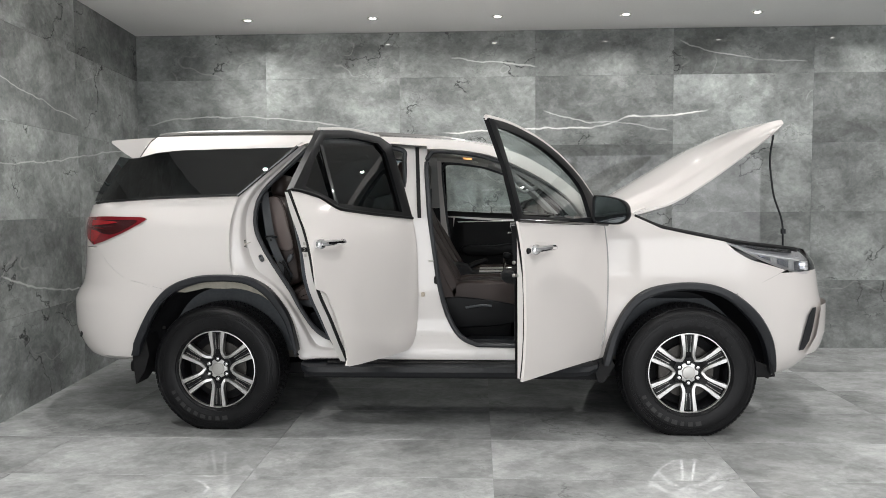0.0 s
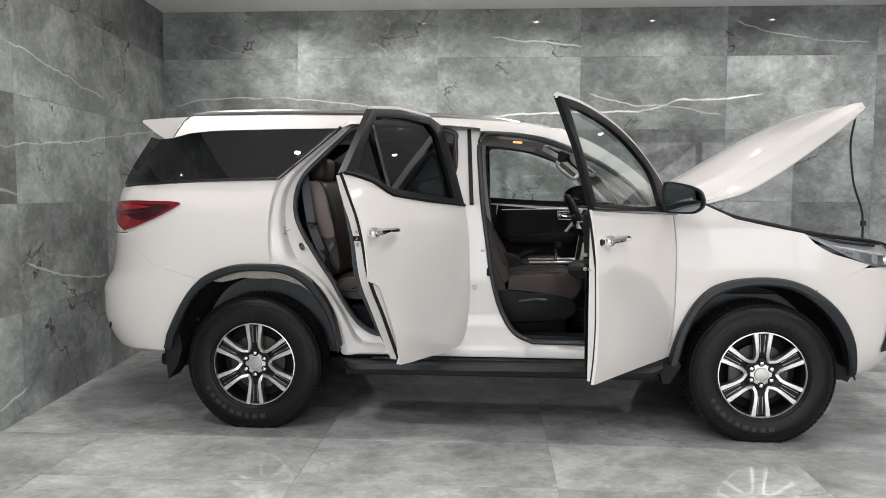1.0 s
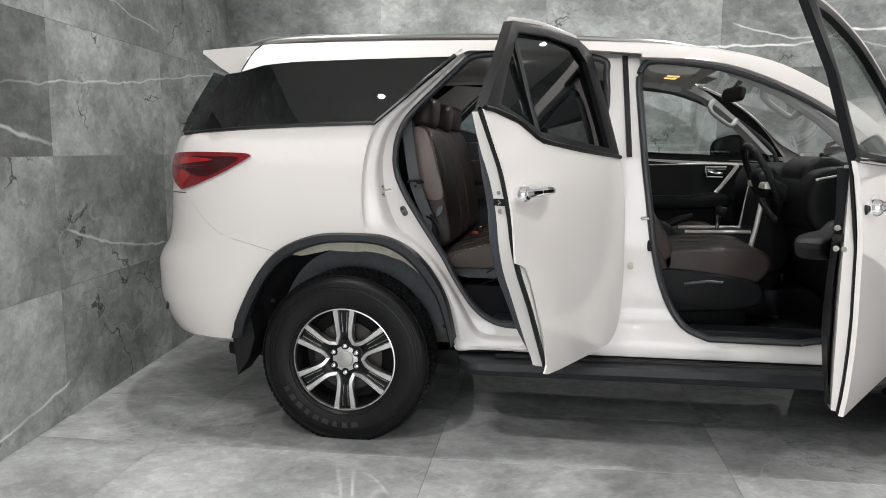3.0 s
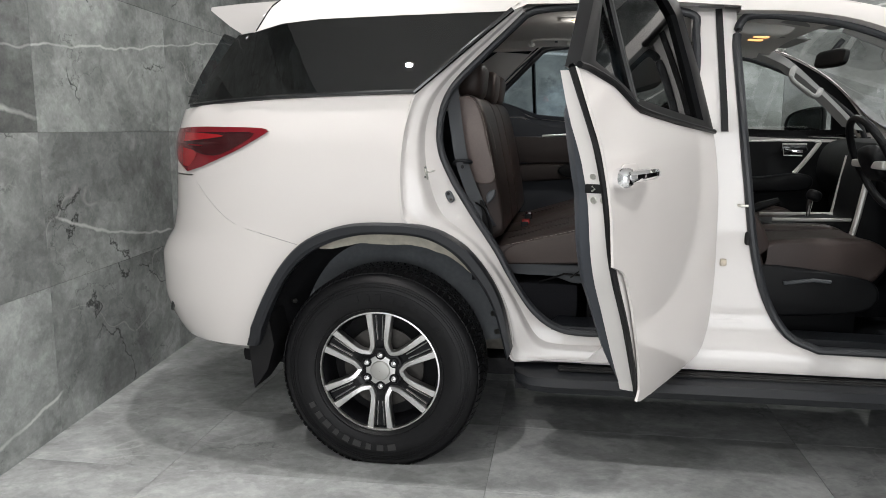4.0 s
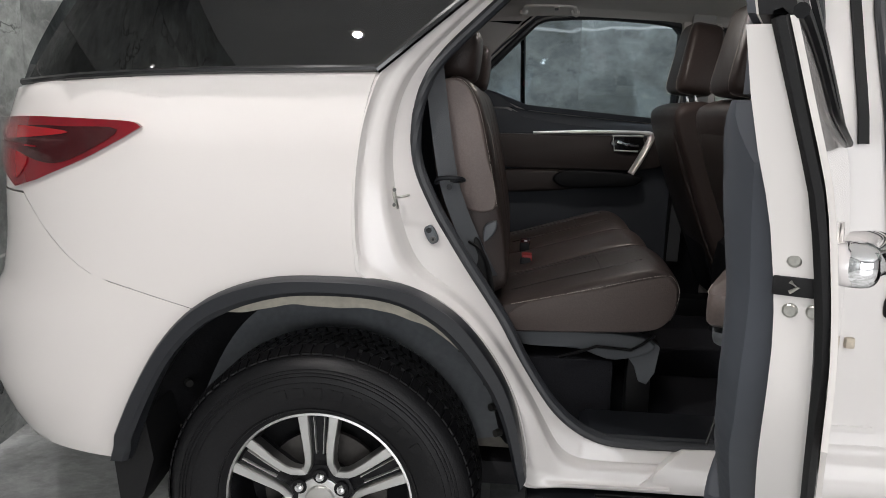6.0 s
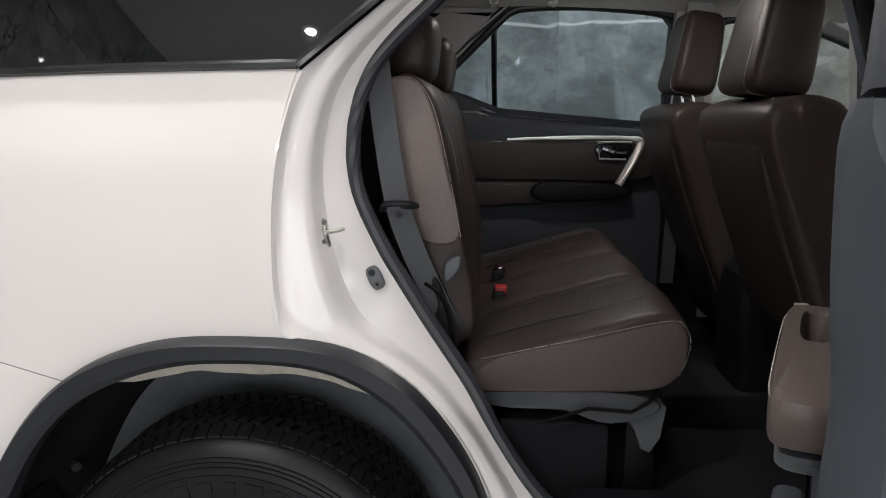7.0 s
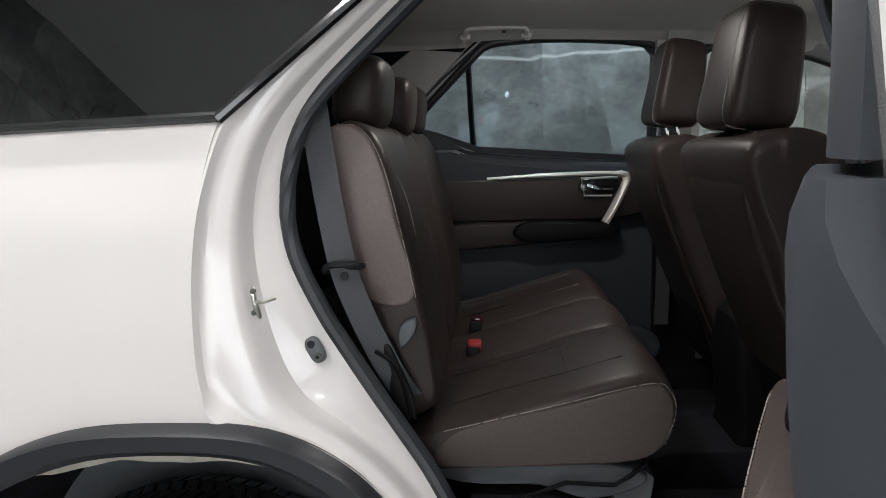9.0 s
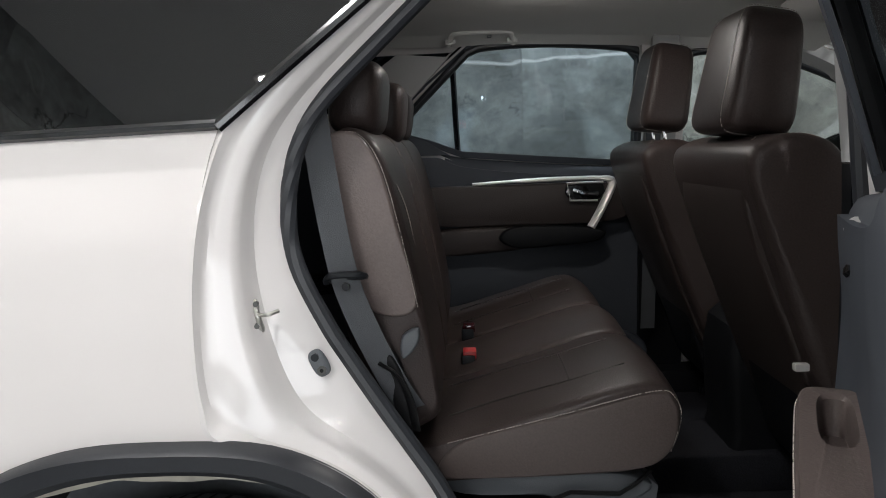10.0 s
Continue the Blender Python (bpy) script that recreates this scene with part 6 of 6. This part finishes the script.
belt = group_part("seat_belt", car)
belt["label"] = "charcoal seat belt hanging beside the bench"
part("webbing", ribbon(cr([(0.235, -0.655, 1.42), (0.247, -0.672, 1.335), (0.262, -0.678, 1.23), (0.281, -0.682, 1.13), (0.305, -0.684, 1.06), (0.338, -0.684, 0.985), (0.365, -0.680, 0.93), (0.385, -0.655, 0.888)], 5), (0.94, 0.30, 0.16), 0.048, 0.0025), BELT, belt)
part("belt_tongue", tube(cr([(0.252, -0.70, 1.128), (0.262, -0.712, 1.140), (0.30, -0.712, 1.142), (0.318, -0.695, 1.136), (0.300, -0.680, 1.133), (0.262, -0.680, 1.130)], 4, True), 0.006, 8), BLACKP, belt)
part("belt_stop", tube([(0.2835, -0.690, 1.118), (0.2835, -0.694, 1.118)], 0.007, 10), BLACKP, belt)
part("belt_loop", tube(cr([(0.335, -0.70, 0.985), (0.365, -0.705, 0.965), (0.385, -0.70, 0.92), (0.395, -0.69, 0.86)], 5), [0.009] * 16, 8, flat=0.4), RUBBER, belt)
part("belt_cover", side_loft([(0.345, 0.985), (0.362, 0.985), (0.392, 0.90), (0.386, 0.85), (0.36, 0.88)], -0.685, -0.64, 0.010, 4), RUBBER, belt)
pbelt = group_part("seat_belt", car)
pbelt["label"] = "grey seat belt hanging from the far pillar"
part("webbing", ribbon([(1.14, 0.66, 1.50), (1.13, 0.66, 1.1), (1.12, 0.67, 0.7)], (1, 0, 0), 0.048, 0.0025), BELT, pbelt)

dash = group_part("dashboard", car)
dash["label"] = "black dashboard with steering wheel"
part("dash_top", side_loft([(1.95, 1.16), (2.05, 1.21), (2.3, 1.20), (2.42, 1.15), (2.3, 0.95), (2.02, 0.92), (1.93, 1.02)], -0.70, 0.70, 0.05, 4), TRIMB, dash)
part("dash_lower", side_loft([(2.0, 0.95), (2.25, 0.95), (2.25, 0.60), (2.12, 0.62), (2.05, 0.75)], -0.68, 0.68, 0.03, 3), TRIMB, dash)
part("binnacle", side_loft([(1.95, 1.20), (2.02, 1.25), (2.12, 1.23), (2.12, 1.15), (1.97, 1.12)], -0.54, -0.20, 0.03, 4), TRIMB, dash)
ctr = pose(1.83, -0.37, 1.13, 0, -24, 0)
part("steering_wheel", tube([tuple(ctr @ Vector((0.0, 0.185 * math.cos(a), 0.185 * math.sin(a)))) for a in [2 * math.pi * k / 36 for k in range(37)]], 0.015, 10, cap=False), TRIMB, dash, "leather steering wheel")
part("wheel_boss", pillow((0.07, 0.17, 0.14), ctr, 0.6), TRIMB, dash)
part("wheel_spoke", box(1.80, 1.85, -0.53, -0.21, 1.11, 1.14, 0.01), SILVER, dash)
part("steering_column", tube([(1.84, -0.37, 1.12), (2.02, -0.37, 1.03)], 0.045, 12), TRIMB, dash)
part("centre_fascia", side_loft([(1.90, 1.16), (1.96, 1.17), (2.05, 0.9), (2.0, 0.70), (1.86, 0.68), (1.84, 0.78)], -0.14, 0.14, 0.02, 3), TRIMB, dash)
part("stack_trim", tube([(1.905, -0.145, 1.14), (1.865, -0.15, 0.90), (1.835, -0.15, 0.76)], 0.013, 8), SILVER, dash)
part("stack_trim", tube([(1.905, 0.145, 1.14), (1.865, 0.15, 0.90), (1.835, 0.15, 0.76)], 0.013, 8), SILVER, dash)
console = group_part("centre_console", car)
console["label"] = "black centre console with gear lever"
part("console_body", side_loft([(1.15, 0.60), (1.15, 0.88), (1.30, 0.93), (1.46, 0.91), (1.54, 0.862), (1.92, 0.862), (1.95, 0.55), (1.2, 0.5)], -0.115, 0.125, 0.025, 3), TRIMB, console)
part("console_trim", tube([(1.54, -0.108, 0.876), (1.70, -0.112, 0.878), (1.88, -0.112, 0.88)], 0.008, 8), SILVER, console)
part("console_trim", tube([(1.54, 0.118, 0.876), (1.70, 0.122, 0.878), (1.88, 0.122, 0.88)], 0.008, 8), SILVER, console)
gear = part("gear_lever", tube([(1.712, 0, 0.855), (1.713, 0, 0.90), (1.718, 0, 0.955)], [0.009, 0.009, 0.013], 10), CHROME, console, "chrome gear lever with black knob")
part("knob", pillow((0.062, 0.046, 0.05), pose(1.732, 0, 0.972, 0, 20, 0), 0.7), TRIMB, gear)
part("gear_plate", box(1.64, 1.80, -0.05, 0.05, 0.858, 0.868, 0.004), GLOSSB, console)
part("hand_brake", tube([(1.42, 0.03, 0.87), (1.52, 0.03, 0.92), (1.596, 0.03, 0.945)], [0.018, 0.02, 0.014], 10), TRIMB, console)
vm = part("rear_view_mirror", pillow((0.035, 0.24, 0.075), pose(1.76, 0.0, 1.553, 0, 10, 12), 0.5), RUBBER, car, "black rear-view mirror")
part("mirror_stalk", tube([(1.76, 0.0, 1.58), (1.80, 0, 1.63)], 0.012, 8), BLACKP, vm)
for s in (-1, 1):
    part("sun_visor", side_loft([(1.50, 1.690), (1.54, 1.696), (1.70, 1.662), (1.70, 1.650), (1.52, 1.680)], s * 0.36 - 0.19, s * 0.36 + 0.19, 0.008, 2), LINING2, car)
    if s > 0:
        edges = [[(1.50, 0.69, 1.625), (1.682, 0.70, 1.576), (1.777, 0.70, 1.518), (1.932, 0.70, 1.385), (2.05, 0.71, 1.27)],
                 [(1.56, 0.63, 1.655), (1.72, 0.645, 1.585), (1.83, 0.65, 1.51), (1.985, 0.66, 1.375), (2.10, 0.67, 1.255)],
                 [(1.62, 0.62, 1.67), (1.755, 0.65, 1.605), (1.885, 0.66, 1.495), (2.03, 0.67, 1.36), (2.14, 0.68, 1.25)],
                 [(1.60, 0.70, 1.665), (1.75, 0.71, 1.60), (1.87, 0.715, 1.50), (2.02, 0.72, 1.365), (2.13, 0.72, 1.255)]]
        part("pillar_trim", loft([list(ring4) for ring4 in zip(*[cr(line, 4) for line in edges])], closed=True, cap=True), LINING2, car)
        continue
    part("pillar_trim", tube(cr([(1.62, s * 0.60, 1.62), (1.80, s * 0.64, 1.53), (1.98, s * 0.68, 1.40), (2.12, s * 0.70, 1.26)], 4), 0.030, 8), LINING2, car)
for s in (-1, 1):
    part("pillar_grab_handle", tube(cr([(1.785, s * 0.652, 1.565), (1.764, s * 0.61, 1.54), (1.764, s * 0.59, 1.50), (1.825, s * 0.585, 1.448), (1.868, s * 0.59, 1.420), (1.892, s * 0.605, 1.428), (1.918, s * 0.66, 1.455)], 4), 0.015, 10, flat=0.8), LINING2, car, "grey pillar grab handle")
oc = part("overhead_console", side_loft([(1.34, 1.700), (1.36, 1.655), (1.50, 1.640), (1.56, 1.650), (1.57, 1.685)], -0.11, 0.11, 0.02, 3), LINING, car, "grey overhead console with lit map lamps")
for y in (-0.055, 0.055):
    part("map_lamp", pillow((0.06, 0.05, 0.008), pose(1.46, y, 1.6425, 0, 5, 0), 0.4), MAPGLOW, oc, "glowing map lamp")
dome = part("roof_lamp", box(0.62, 0.80, -0.06, 0.06, 1.735, 1.752, 0.004), LINING, car, "lit cabin roof lamp")
part("lens", pillow((0.075, 0.05, 0.010), pose(0.71, 0, 1.733), 0.4), MAPGLOW, dome, "glowing lens")
area("roof_lamp_light", pose(0.71, 0, 1.726), 0.12, 0.08, 2.6, (1.0, 0.94, 0.88))
bulb = bpy.data.lights.new("roof_lamp_bulb", "POINT")
bulb.energy, bulb.color, bulb.shadow_soft_size = 0.7, (1.0, 0.94, 0.88), 0.02
new("roof_lamp_bulb", bulb).location = (0.71, 0.0, 1.700)
area("map_lamp_light", pose(1.46, 0, 1.632), 0.14, 0.05, 0.1, (1.0, 0.6, 0.34))
